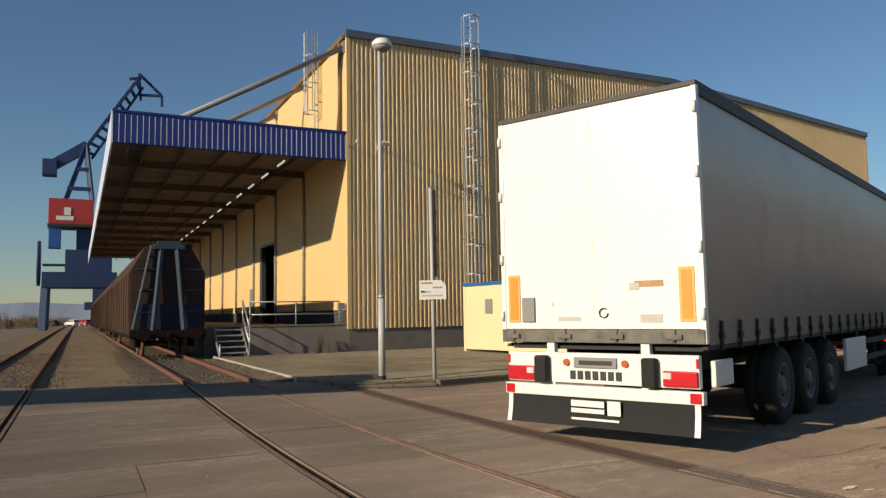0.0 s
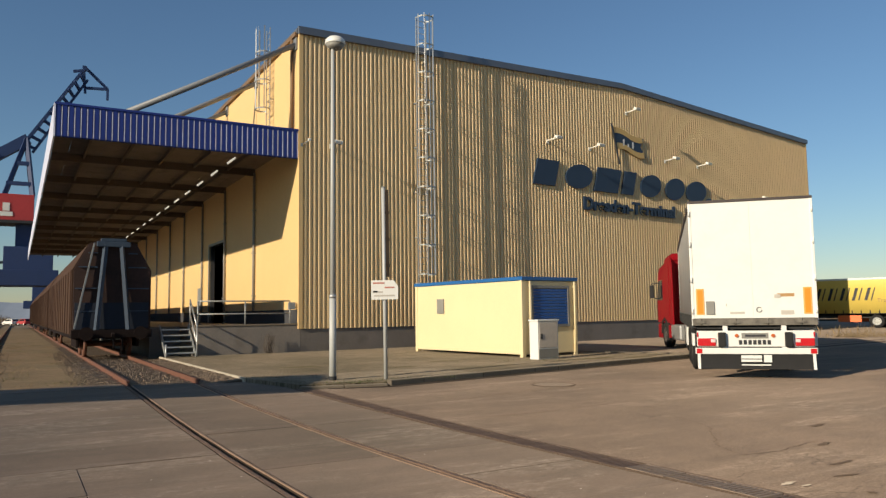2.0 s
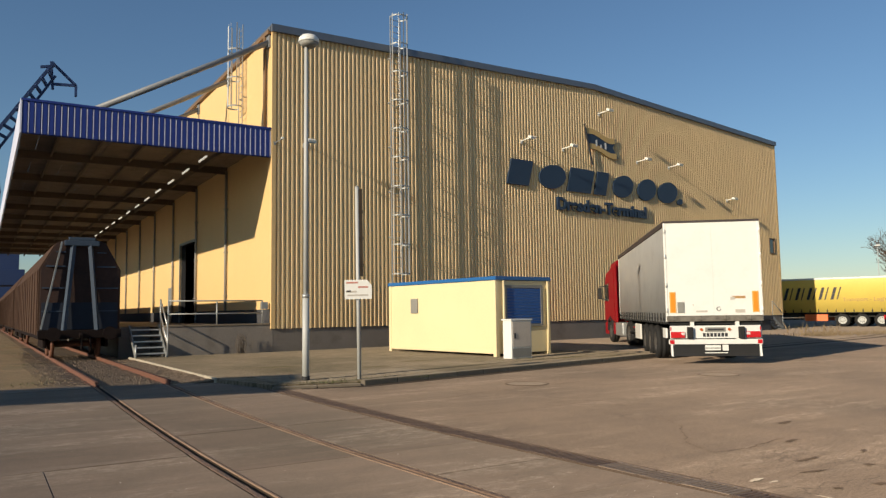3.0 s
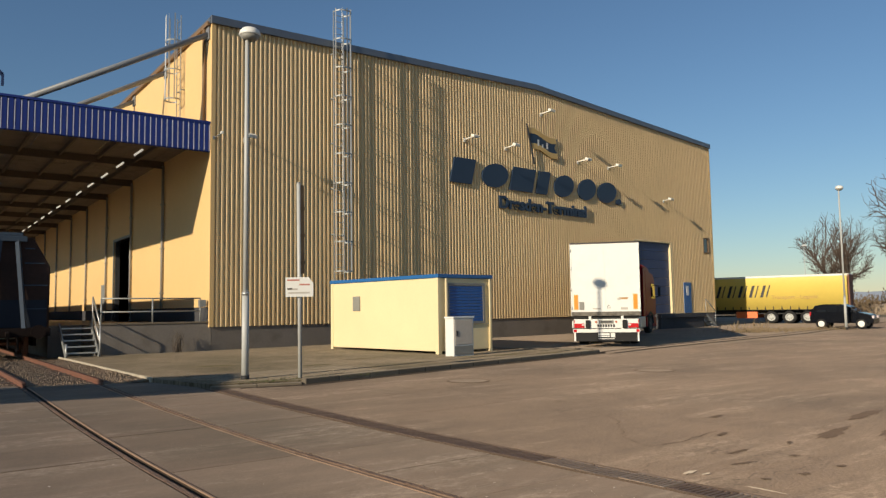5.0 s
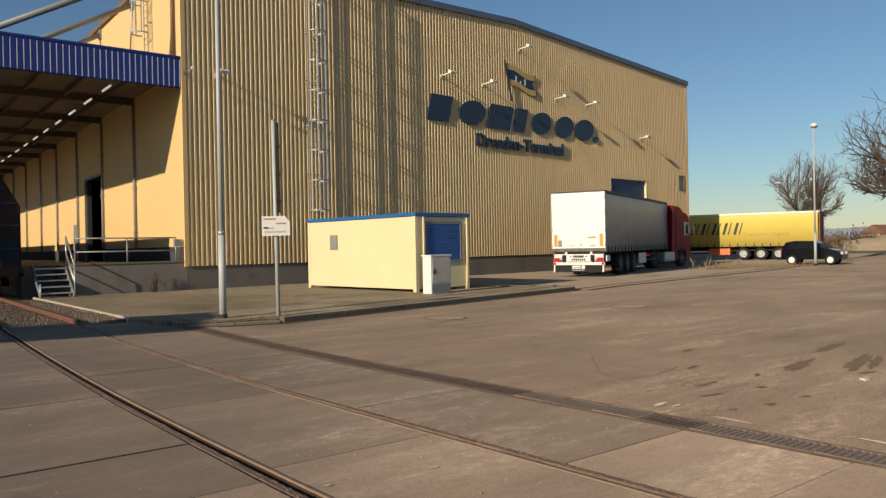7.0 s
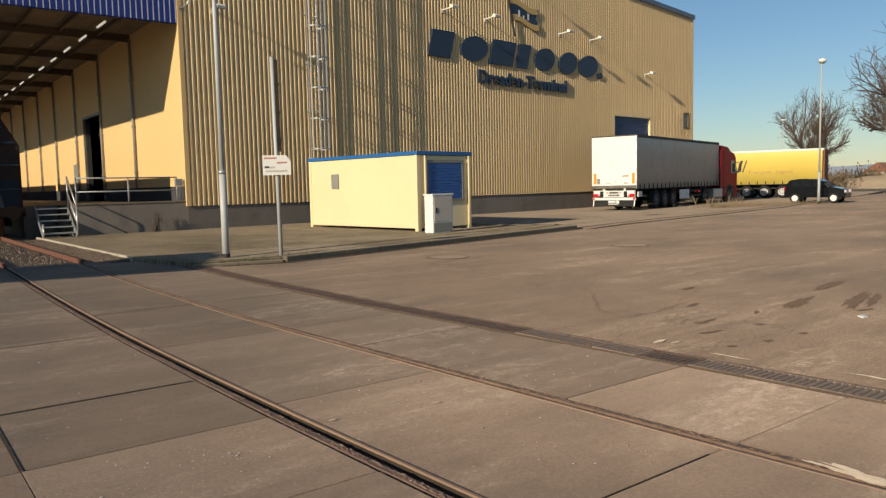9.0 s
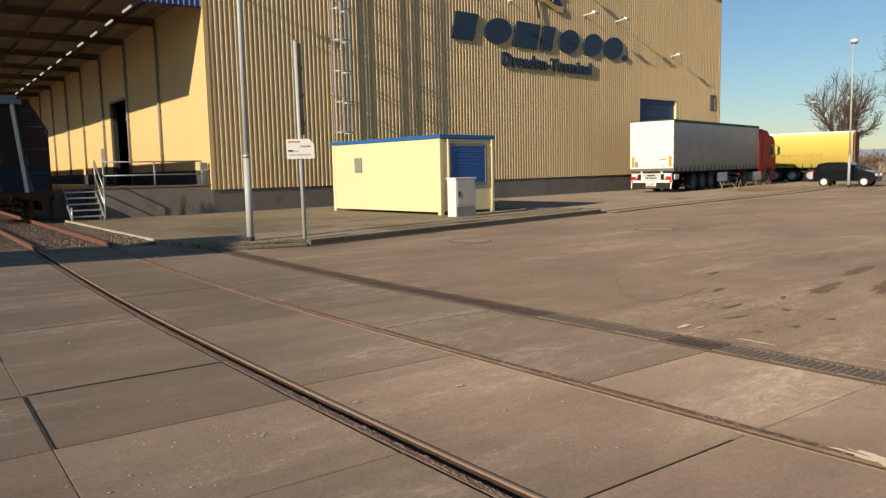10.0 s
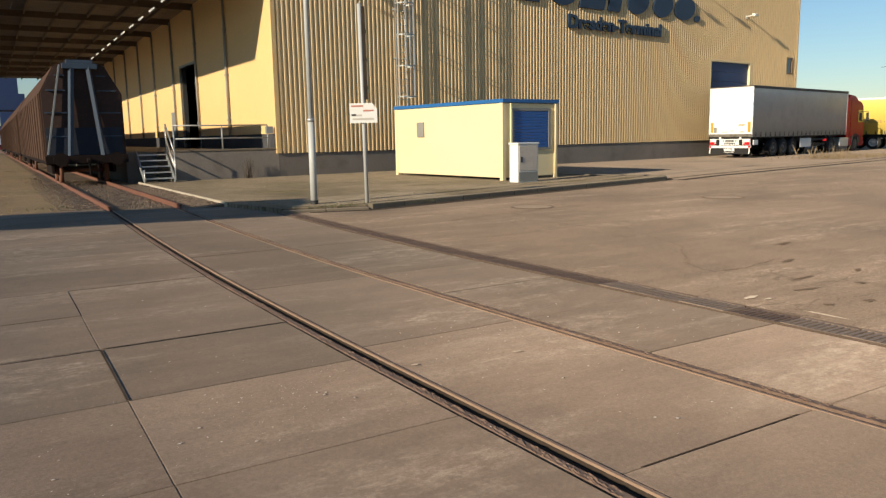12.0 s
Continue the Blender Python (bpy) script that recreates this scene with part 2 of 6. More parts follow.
rear_frame = surf("rear_frame", (0.17, 0.15, 0.12), 0.75, var=0.45, big=3, fine=14, bump=0.3, stain=(0.06, 0.05, 0.04), amount=0.7)
roof_edge = surf("roof_edge", (0.06, 0.045, 0.04), 0.6, var=0.2, big=1, fine=14, bump=0.05)
rubber = surf("rubber", (0.016, 0.015, 0.014), 0.85, var=0.25, big=3, fine=30, bump=0.2)
rim_paint = surf("rim_paint", (0.12, 0.11, 0.10), 0.5, 0.4, var=0.2, big=3, fine=20, bump=0.05)
orange = surf("orange", (0.85, 0.27, 0.015), 0.45, var=0.08, big=2, fine=30, bump=0.02)
orange_edge = surf("orange_edge", (0.75, 0.40, 0.10), 0.5, var=0.05, big=2, fine=30, bump=0)
orange_red = surf("orange_red", (0.80, 0.16, 0.03), 0.5, var=0.1, big=1, fine=20, bump=0.02)
red_lens = surf("red_lens", (0.55, 0.015, 0.02), 0.18, var=0.2, big=14, fine=60, bump=0.05, coat=0.6)
lamp_red = surf("lamp_red", (0.6, 0.02, 0.02), 0.2, var=0.1, big=14, fine=60, bump=0)
lamp_red.node_tree.nodes["Principled BSDF"].inputs["Emission Color"].default_value = (1.0, 0.03, 0.03, 1)
lamp_red.node_tree.nodes["Principled BSDF"].inputs["Emission Strength"].default_value = 0.7
clear_lens = surf("clear_lens", (0.75, 0.62, 0.58), 0.15, var=0.1, big=14, fine=60, bump=0.05, coat=0.6)
amber_lens = surf("amber_lens", (0.5, 0.12, 0.03), 0.2, var=0.1, big=14, fine=60, bump=0)
grey_plastic = surf("grey_plastic", (0.25, 0.24, 0.21), 0.6, var=0.12, big=3, fine=30, bump=0.05)
print_dark = surf("print_dark", (0.03, 0.03, 0.032), 0.6, var=0.15, big=3, fine=30, bump=0)
print_soft = surf("print_soft", (0.52, 0.47, 0.40), 0.6, var=0.15, big=6, fine=40, bump=0)
print_red = surf("print_red", (0.50, 0.20, 0.15), 0.6, var=0.15, big=6, fine=40, bump=0)
print_gold = surf("print_gold", (0.45, 0.26, 0.10), 0.6, var=0.3, big=6, fine=40, bump=0)
sign_blue = surf("sign_blue", (0.02, 0.038, 0.07), 0.45, var=0.1, big=0.8, fine=14, bump=0.02)
flag_gold = surf("flag_gold", (0.66, 0.43, 0.15), 0.55, var=0.1, big=0.8, fine=14, bump=0.02)
cab_red = surf("cab_red", (0.28, 0.007, 0.013), 0.42, var=0.08, big=0.8, fine=14, bump=0.01)
car_paint = surf("car_paint", (0.006, 0.007, 0.010), 0.14, 0.0, var=0.1, big=1, fine=14, bump=0)
dark_glass = glass("dark_glass", (0.012, 0.014, 0.018))
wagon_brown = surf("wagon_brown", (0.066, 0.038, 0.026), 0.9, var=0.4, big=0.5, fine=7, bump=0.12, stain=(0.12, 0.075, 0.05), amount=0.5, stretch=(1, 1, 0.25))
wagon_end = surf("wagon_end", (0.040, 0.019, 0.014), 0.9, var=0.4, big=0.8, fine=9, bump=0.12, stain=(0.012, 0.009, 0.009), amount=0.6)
wagon_dark = surf("wagon_dark", (0.015, 0.010, 0.009), 0.95, var=0.35, big=0.8, fine=10, bump=0.15)
wagon_brace = surf("wagon_brace", (0.030, 0.050, 0.080), 0.65, var=0.25, big=1, fine=14, bump=0.1)
wagon_blue = surf("wagon_blue", (0.012, 0.017, 0.030), 0.8, var=0.25, big=1, fine=14, bump=0.1)
crane_blue = surf("crane_blue", (0.018, 0.042, 0.125), 0.6, var=0.15, big=0.2, fine=4, bump=0.03)
crane_red = surf("crane_red", (0.42, 0.04, 0.04), 0.55, var=0.15, big=0.3, fine=4, bump=0.03)
bark = surf("bark", (0.075, 0.058, 0.045), 0.95, var=0.3, big=1, fine=12, bump=0.4)
twig_mat = surf("twig_mat", (0.105, 0.075, 0.055), 0.95, var=0.3, big=0.5, fine=6, bump=0.1)
scrub = surf("scrub", (0.17, 0.115, 0.065), 0.95, var=0.45, big=0.15, fine=2, bump=0.6, depth=0.3, stain=(0.075, 0.085, 0.035), amount=0.8)
dry_grass = surf("dry_grass", (0.25, 0.18, 0.10), 0.9, var=0.35, big=2, fine=14, bump=0)
moss_grass = surf("moss_grass", (0.10, 0.105, 0.04), 0.9, var=0.35, big=2, fine=14, bump=0)
earth_pale = surf("earth_pale", (0.38, 0.29, 0.19), 0.95, var=0.25, big=0.2, fine=3, bump=0.5, depth=0.2)
# Distance haze is mixed into the hills' pale blue colour.
hazy_hill = surf("hazy_hill", (0.27, 0.31, 0.37), 1.0, var=0.12, big=0.01, fine=0.06, bump=0)
river = surf("river", (0.22, 0.27, 0.33), 0.25, var=0.1, big=0.05, fine=0.6, bump=0.1)
plaster = surf("plaster", (0.55, 0.48, 0.40), 0.9, var=0.15, big=0.6, fine=10, bump=0.05)
tile_red = surf("tile_red", (0.26, 0.11, 0.07), 0.85, var=0.2, big=0.8, fine=8, bump=0.1)

for m_ in (cab_red, wagon_brown, wagon_dark):
    m_.node_tree.nodes["Principled BSDF"].inputs["Specular IOR Level"].default_value = 0.12
for m_ in (wet_patch, lime_patch, moss_ground, groove, stone, ballast_bed, kerb_stone, kerb_white, paver_piece):
    m_.node_tree.nodes["Principled BSDF"].inputs["Specular IOR Level"].default_value = 0.15
    m_.node_tree.nodes["Principled BSDF"].inputs["Diffuse Roughness"].default_value = 1.0


# ---- mesh helpers ----
def box(bm, x0, x1, y0, y1, z0, z1, m=None, bevel=0.0):
    """A block between the given bounds, turned by m, with edges eased."""
    part_bm = bmesh.new() if bevel else bm
    v = [part_bm.verts.new((x, y, z)) for x in (x0, x1) for y in (y0, y1) for z in (z0, z1)]
    for f in ((0, 1, 3, 2), (4, 6, 7, 5), (0, 4, 5, 1), (2, 3, 7, 6), (0, 2, 6, 4), (1, 5, 7, 3)):
        part_bm.faces.new([v[i] for i in f])
    if bevel:
        bmesh.ops.bevel(part_bm, geom=part_bm.edges[:], offset=bevel, segments=2, affect="EDGES", profile=0.6)
        join(bm, part_bm, m)
    elif m is not None:
        for k in v:
            k.co = m @ k.co
    return bm


def join(bm, other, m=None):
    me = bpy.data.meshes.new("tmp")
    other.to_mesh(me)
    other.free()
    if m is not None:
        me.transform(m)
    bm.from_mesh(me)
    bpy.data.meshes.remove(me)
    return bm


def rod(bm, p, q, r0, r1=None, seg=8, caps=True):
    """A round bar from p to q, tapering from r0 to r1."""
    p, q = Vector(p), Vector(q)
    r1 = r0 if r1 is None else r1
    d = (q - p).normalized()
    s = d.orthogonal().normalized()
    t = d.cross(s)
    rings = []
    for c, r in ((p, r0), (q, r1)):
        rings.append([bm.verts.new(c + r * (math.cos(k * math.tau / seg) * s + math.sin(k * math.tau / seg) * t)) for k in range(seg)])
    for k in range(seg):
        f = bm.faces.new((rings[0][k], rings[0][(k + 1) % seg], rings[1][(k + 1) % seg], rings[1][k]))
        f.smooth = seg > 5
    if caps:
        bm.faces.new(rings[0][::-1])
        bm.faces.new(rings[1])
    return bm


def bar(bm, p, q, w, h):
    """A square-section bar from p to q."""
    p, q = Vector(p), Vector(q)
    d = q - p
    m = Matrix.Translation(p) @ d.to_track_quat("Y", "Z").to_matrix().to_4x4()
    return box(bm, -w / 2, w / 2, 0, d.length, -h / 2, h / 2, m)


def prism(bm, pts, axis, lo, hi):
    """A flat outline pts pushed along one axis from lo to hi; pts are in the other two axes, in order."""
    def at(p, k):
        c = list(p)
        c.insert(axis, k)
        return c
    a_, b_ = [bm.verts.new(at(p, lo)) for p in pts], [bm.verts.new(at(p, hi)) for p in pts]
    n = len(pts)
    bm.faces.new(a_), bm.faces.new(b_[::-1])
    for k in range(n):
        bm.faces.new((a_[k], b_[k], b_[(k + 1) % n], a_[(k + 1) % n]))
    bmesh.ops.recalc_face_normals(bm, faces=bm.faces[:])
    return bm


def lathe(bm, prof, seg=20, m=None, caps=True):
    """A turned shape about x: prof is a list of (x, radius)."""
    rings = []
    for x, r in prof:
        rings.append([bm.verts.new((x, r * math.cos(k * math.tau / seg), r * math.sin(k * math.tau / seg))) for k in range(seg)])
    for r0, r1 in zip(rings, rings[1:]):
        for k in range(seg):
            f = bm.faces.new((r0[k], r0[(k + 1) % seg], r1[(k + 1) % seg], r1[k]))
            f.smooth = True
    if caps:
        bm.faces.new(rings[0][::-1]), bm.faces.new(rings[-1])
    if m is not None:
        bmesh.ops.transform(bm, matrix=m, verts=bm.verts[:])
    return bm


def flat(bm, pts, z):
    bm.faces.new([bm.verts.new((x, y, z)) for x, y in pts])
    return bm


def part(name, bm, material, parent=None, label="", m=None, kind=""):
    """One mesh object from a bmesh, under its thing."""
    me = bpy.data.meshes.new(name)
    bm.to_mesh(me)
    bm.free()
    me.materials.append(material)
    ob = new(name, me)
    if parent is not None:
        ob.parent = parent
    if m is not None:
        ob.matrix_basis = m
    return tagged(ob, label, kind=kind)


def share(name, mesh, parent, m):
    ob = new(name, mesh)
    ob.parent = parent
    ob.matrix_basis = m
    return ob


def thing(name, label, category, m=None, group="", kind=""):
    ob = new(name)
    if m is not None:
        ob.matrix_basis = m
    return tagged(ob, label, category, group, kind)


def B():
    return bmesh.new()


BOW_Y = [-60.0, -28.5, -26.0, -25.0, -23.6, -22.0, -20.0, -18.0, -16.0, -13.0, -10.0]
BOW_NEAR = [0.12, 0.12, 0.01, -0.03, -0.08, -0.12, -0.15, -0.145, -0.12, -0.06, 0.0]
BOW_FAR = [0.40, 0.40, 0.225, 0.17, 0.09, 0.0, -0.11, -0.145, -0.15, -0.09, 0.0]


def bend(x, y):
    """How far the crossing's lines swing sideways as they run out of the old track's curve."""
    if x <= -9.1 or y >= -10.0:
        return 0.0
    a_, b_ = float(np.interp(y, BOW_Y, BOW_NEAR)), float(np.interp(y, BOW_Y, BOW_FAR))
    if x < -7.43:
        return a_ * (x + 9.1) / 1.67
    return a_ + (b_ - a_) * min(1.0, (x + 7.43) / 1.44)


def long_box(bm, x0, x1, y0, y1, z0, z1):
    """A bar along the track that follows its bend."""
    n = max(2, int((y1 - y0) / 0.8)) if y0 < -18 else 1
    prev = None
    for k in range(n + 1):
        y = y0 + (y1 - y0) * k / n
        b_ = bend((x0 + x1) / 2, y)
        q = [bm.verts.new((x + b_, y, z)) for x, z in ((x0, z0), (x1, z0), (x1, z1), (x0, z1))]
        if prev:
            for i in range(4):
                bm.faces.new((prev[i], prev[(i + 1) % 4], q[(i + 1) % 4], q[i]))
        else:
            bm.faces.new(q)
        prev = q
    bm.faces.new(prev[::-1])
    bmesh.ops.recalc_face_normals(bm, faces=bm.faces[:])
    return bm


# The warehouse's own axes: x along its front, y back along its side, the tracks run along y.
SITE = pose(-3.58, 29.73, 0, 0, 0, 25.7)
FACE = pose(-3.58, 29.73, 0, 0, 0, 31.5)  # the front wall's own axes
SKEW = pose(0, 0, 0, 0, 0, 5.8)


def site(x, y, z=0.0, rz=0.0):
    return SITE @ pose(x, y, z, 0, 0, rz)


def face(x, y, z=0.0, rz=0.0):
    return FACE @ pose(x, y, z, 0, 0, rz)


# ---- ground ----
bm = B()
flat(bm, [(-3000, -3000), (3000, -3000), (3000, 3000), (-3000, 3000)], -0.09)
ground = tagged(part("ground", bm, soil, m=SITE), "brown winter soil with thin grass, out to the horizon", "ground", kind="structure")

bm = B()
prism(bm, [(-4.12 + bend(-4.1, -13.4 - k), -13.4 - k) for k in range(0, 20)] + [(-4.12 + bend(-4.1, -40), -60), (120, -60), (120, 8.4), (54.7, -1.2), (25.9, -9.6), (9.95, -11.85), (9.4, -11.3), (2.7, -12.75), (-2.7, -13.85)], 2, -0.12, 0.0)
road = tagged(part("road", bm, asphalt, m=SITE), "worn pale asphalt road with cracks and patches", "road", kind="structure")
bm = B()
prism(bm, [(9.4, -11.3), (9.95, -11.85), (25.9, -9.6), (54.7, -1.2), (70, 3.5), (70, 30), (39, 30), (37.9, 4.1), (9.4, 1.1)], 2, -0.12, -0.004)
yard = tagged(part("pavement_yard", bm, asphalt_yard, m=SITE), "grey asphalt loading yard beside the warehouse", "yard", kind="structure")

# sunken bed under the concrete slabs, seen only in the joints
bm = B()
prism(bm, [(-22, -60), (-4.0, -60), (-4.51, -18.0), (-4.51, -10.9), (-11.2, -8.8), (-22, -5.4)], 2, -0.2, -0.083)
slab_bed = tagged(part("pavement_concrete", bm, groove, m=SITE), "concrete slab crossing with dark open joints", "pavement", kind="structure")

# tracks' ballast, the dirt path between them
bm = B()
prism(bm, [(-7.8, -10.02), (-5.25, -10.98), (-5.25, 110), (-7.8, 110)], 2, -0.12, -0.03)
tagged(part("trackbed", bm, ballast_bed, m=SITE), "brown ballast bed of the siding", "trackbed", kind="structure")
bm = B()
prism(bm, [(-14.6, -7.75), (-10.2, -9.22), (-10.2, 160), (-14.6, 160)], 2, -0.12, -0.016)
tagged(part("trackbed", bm, path_soil, m=SITE), "sandy silted bed of the second track", "trackbed", kind="structure")
bm = B()
prism(bm, [(-10.19, -9.22), (-7.81, -10.02), (-7.81, 110), (-10.19, 110)], 2, -0.12, -0.012)
part("path", bm, path_soil, m=SITE)
tagged(bpy.data.objects["path"], "trodden sandy dirt path between the tracks", "path", kind="structure")

# paved island, raised by a kerb
isle = [(-5.0, -10.95), (-4.5, -13.2), (-2.7, -13.65), (2.7, -12.55), (9.0, -11.25), (9.32, -10.9), (9.2, -10.2), (8.0, -8.6), (8.4, 1.0), (-5.0, 0.1)]
bm = B()
prism(bm, isle, 2, -0.12, 0.085)
island = tagged(part("pavement_island", bm, paver, m=SITE), "mossy grey paved island with the site hut", "pavement", kind="structure")

# kerb round the island
kerb_mesh = None
kerb_line = isle[1:8]
for k, ((xa, ya), (xb, yb)) in enumerate(zip(kerb_line, kerb_line[1:])):
    d = math.hypot(xb - xa, yb - ya)
    cnt = max(1, round(d / 1.0))
    for j in range(cnt):
        p0 = Vector((xa + (xb - xa) * j / cnt, ya + (yb - ya) * j / cnt, 0))
        if kerb_mesh is None:
            bm = B()
            box(bm, 0.006, 0.994, -0.16, 0.0, -0.1, 0.125, bevel=0.022)
            kerb_mesh = bpy.data.meshes.new("kerb_stone")
            bm.to_mesh(kerb_mesh)
            bm.free()
            kerb_mesh.materials.append(kerb_stone)
        low = -0.07 if k == 0 else 0.0
        share("kerb_stone", kerb_mesh, island, pose(p0.x, p0.y, low, 0, 0, math.degrees(math.atan2(yb - ya, xb - xa))) @ Matrix.Diagonal((d / cnt, 1, 1, 1)))
bm = B()
box(bm, 0.01, 0.99, -0.03, 0.03, -0.1, 0.105, bevel=0.01)
edge_mesh = bpy.data.meshes.new("edging_stone")
bm.to_mesh(edge_mesh)
bm.free()
edge_mesh.materials.append(kerb_white)
for j in range(11):
    share("edging_stone", edge_mesh, island, pose(-5.02 - 0.012 * j, -10.9 + j, 0, random.uniform(-0.6, 0.6), 0, 90.7))

# gravel banked up against the edging
bm = B()
prism(bm, [(-5.75, -0.035), (-5.05, 0.055), (-5.05, -0.12), (-5.75, -0.12)], 1, -10.8, 0.0)
tagged(part("gravel_bank", bm, ballast_bed, m=SITE), "gravel bank along the pale edging stones", "gravel", kind="structure")

# dark silted gutter along the kerb and the seam of the yard
def strip(name, pts, w, z, mat, label):
    bm = B()
    prev = None
    for k, (x, y) in enumerate(pts):
        xa, ya = pts[max(0, k - 1)]
        xb, yb = pts[min(len(pts) - 1, k + 1)]
        d = Vector((xb - xa, yb - ya)).normalized()
        q = (bm.verts.new((x - d.y * w / 2, y + d.x * w / 2, z)), bm.verts.new((x + d.y * w / 2, y - d.x * w / 2, z)))
        if prev:
            bm.faces.new((prev[1], q[1], q[0], prev[0]))
        prev = q
    return tagged(part(name, bm, mat, m=SITE), label, "gutter", kind="structure")

strip("gutter", [(-4.0, -13.55), (-2.7, -13.95), (2.7, -12.85), (9.1, -11.5), (9.6, -11.0), (9.5, -10.3), (8.5, -8.9)], 0.26, 0.004, groove, "dark silted gutter along the kerb")
strip("gutter", [(9.3, -11.75), (12.0, -11.05), (16.5, -10.25), (21.5, -9.4), (27.5, -8.4), (33.0, -7.0), (45.0, -3.8), (55.0, -1.0), (75.0, 5.0)], 0.30, 0.004, groove, "dark seam between road and yard")
strip("gutter", [(9.8, -10.9), (12.2, -10.3), (16.6, -9.45), (21.6, -8.6), (27.6, -7.5), (33.1, -6.1), (45.1, -2.9)], 0.16, 0.003, groove, "dark seam between road and yard")
strip("joint", [(-2.1, -12.5), (-0.5, -11.85), (1.3, -11.4), (3.4, -11.0), (6.0, -10.55)], 0.07, 0.0885, moss_ground, "mossy joint across the paved island")

# ---- rails ----
def rail(name, x, y0, y1, mat_top, label, flush):
    r = thing(name, label, "rail", SITE, group="rails of the sidings", kind="")
    bm = B()
    top = 0.10
    if flush:
        s = 1 if -9 < x < -7 or x < -11 else -1
        long_box(bm, *sorted((x - s * 0.06, x - s * 0.01)), y0, y1, -0.1, -0.004)
        part("rail_head", bm, mat_top, r)
        bm = B()
        long_box(bm, *sorted((x + s * 0.06, x + s * 0.08)), y0, y1, -0.010, 0.005)
        part("guard_strip", bm, guard_worn, r)
        bm = B()
        long_box(bm, *sorted((x - s * 0.009, x + s * 0.058)), y0, y1, -0.1, -0.035)
        long_box(bm, *sorted((x + s * 0.0585, x + s * 0.08)), y0, y1, -0.1, -0.0105)
        part("flange_groove", bm, groove, r)
    else:
        box(bm, x - 0.036, x + 0.036, y0, y1, top - 0.045, top, bevel=0.01)
        part("rail_head", bm, mat_top, r)
        bm = B()
        box(bm, x - 0.012, x + 0.012, y0, y1, -0.03, top - 0.04)
        box(bm, x - 0.07, x + 0.07, y0, y1, -0.05, -0.02)
        part("rail_web", bm, rail_rust, r)
    return r

EDGE = {-7.43: -10.1, -5.99: -10.6, -10.6: -9.05, -12.05: -8.6}
for x, y_e in EDGE.items():
    rail("rail", x, -48, y_e, rail_dull, "worn steel rail sunk in the concrete crossing", True)
    rail("rail", x, y_e + 0.004, 150, rail_rust, "rust-red rail lying open on ballast", False)

# sleepers
bm = B()
box(bm, -1.25, 1.25, -0.12, 0.12, -0.1, -0.012, bevel=0.012)
sl = part("railway_sleeper", bm, timber, m=site(-6.71, -9.6))
tagged(sl, "weathered dark timber sleeper in the ballast", "sleeper", group="sleepers under the tracks")
for k in range(1, 40):
    copy_thing(sl, site(-6.71, -9.6 + 0.65 * k, random.uniform(-0.01, 0.008), random.uniform(-1, 1)))

# loose ballast stones
rs = random.Random(5)
verts, faces = [], []
def pebble(x, y, z, r):
    i = len(verts)
    for dx, dy, dz in ((1, 0, 0), (-0.6, 0.9, 0), (-0.5, -0.9, 0.1), (0.1, 0, 0.9), (0, 0.1, -0.8)):
        verts.append((x + r * dx * rs.uniform(0.7, 1.3), y + r * dy * rs.uniform(0.7, 1.3), z + r * dz * rs.uniform(0.6, 1.1)))
    faces.extend([(i, i + 1, i + 3), (i + 1, i + 2, i + 3), (i + 2, i, i + 3), (i + 1, i, i + 4), (i + 2, i + 1, i + 4), (i, i + 2, i + 4)])
for k in range(9000):
    x = rs.uniform(-8.4, -5.25)
    y = -10.6 + 16 * rs.random() ** 1.4
    if y < -9.75 - (x + 8.9) * 0.33 + 0.1 or min(abs(x + 7.43), abs(x + 5.99)) < 0.07:
        continue
    pebble(x, y, -0.025 + (0.02 if abs(x + 6.78) < 0.6 else 0.0), rs.uniform(0.015, 0.04))
for k in range(5000):
    x = rs.uniform(-13.1, -9.9)
    y = -8.9 + 20 * rs.random() ** 1.4
    if y < -8.3 - (x + 13) * 0.33 + 0.1 or min(abs(x + 10.6), abs(x + 12.05)) < 0.07:
        continue
    pebble(x, y, -0.016, rs.uniform(0.012, 0.03))
for k in range(2500):
    x = rs.uniform(-5.75, -5.08)
    pebble(x, rs.uniform(-10.75, -0.6), -0.03 + 0.09 * (x + 5.75) / 0.7, rs.uniform(0.012, 0.035))
for k in range(1800):
    x = -7.85 - abs(rs.gauss(0, 0.25))
    pebble(x, -9.7 + 20 * rs.random() ** 1.5, -0.012, rs.uniform(0.012, 0.03))
me = bpy.data.meshes.new("ballast")
me.from_pydata(verts, [], faces)
me.materials.append(stone)
ballast = new("ballast", me)
ballast.matrix_basis = SITE
tagged(ballast, "loose grey-brown ballast stones between the rails", "ballast", kind="stuff")

# drain channel with a slotted grating
drain = thing("drain_channel", "rusty slotted steel drain channel along the concrete edge", "drain", SITE)
bm = B()
long_box(bm, -4.50, -4.455, -48, -13.2, -0.12, 0.001)
long_box(bm, -4.155, -4.125, -48, -13.2, -0.12, 0.001)
part("channel_edge", bm, wet_patch, drain, "crumbled dark edge")
bm = B()
long_box(bm, -4.455, -4.155, -48, -13.2, -0.12, -0.05)
part("channel_bed", bm, groove, drain)
bm = B()
for xa, xb in ((-0.146, -0.122), (0.122, 0.146)):
    box(bm, xa, xb, 0.003, 0.497, -0.03, 0.004)
for k in range(9):
    box(bm, -0.122, 0.122, 0.0555 * k + 0.003, 0.0555 * k + 0.038, -0.03, 0.003)
grate = bpy.data.meshes.new("grating")
bm.to_mesh(grate)
bm.free()
grate.materials.append(grate_iron)
silted = grate.copy()
silted.materials[0] = rail_dull
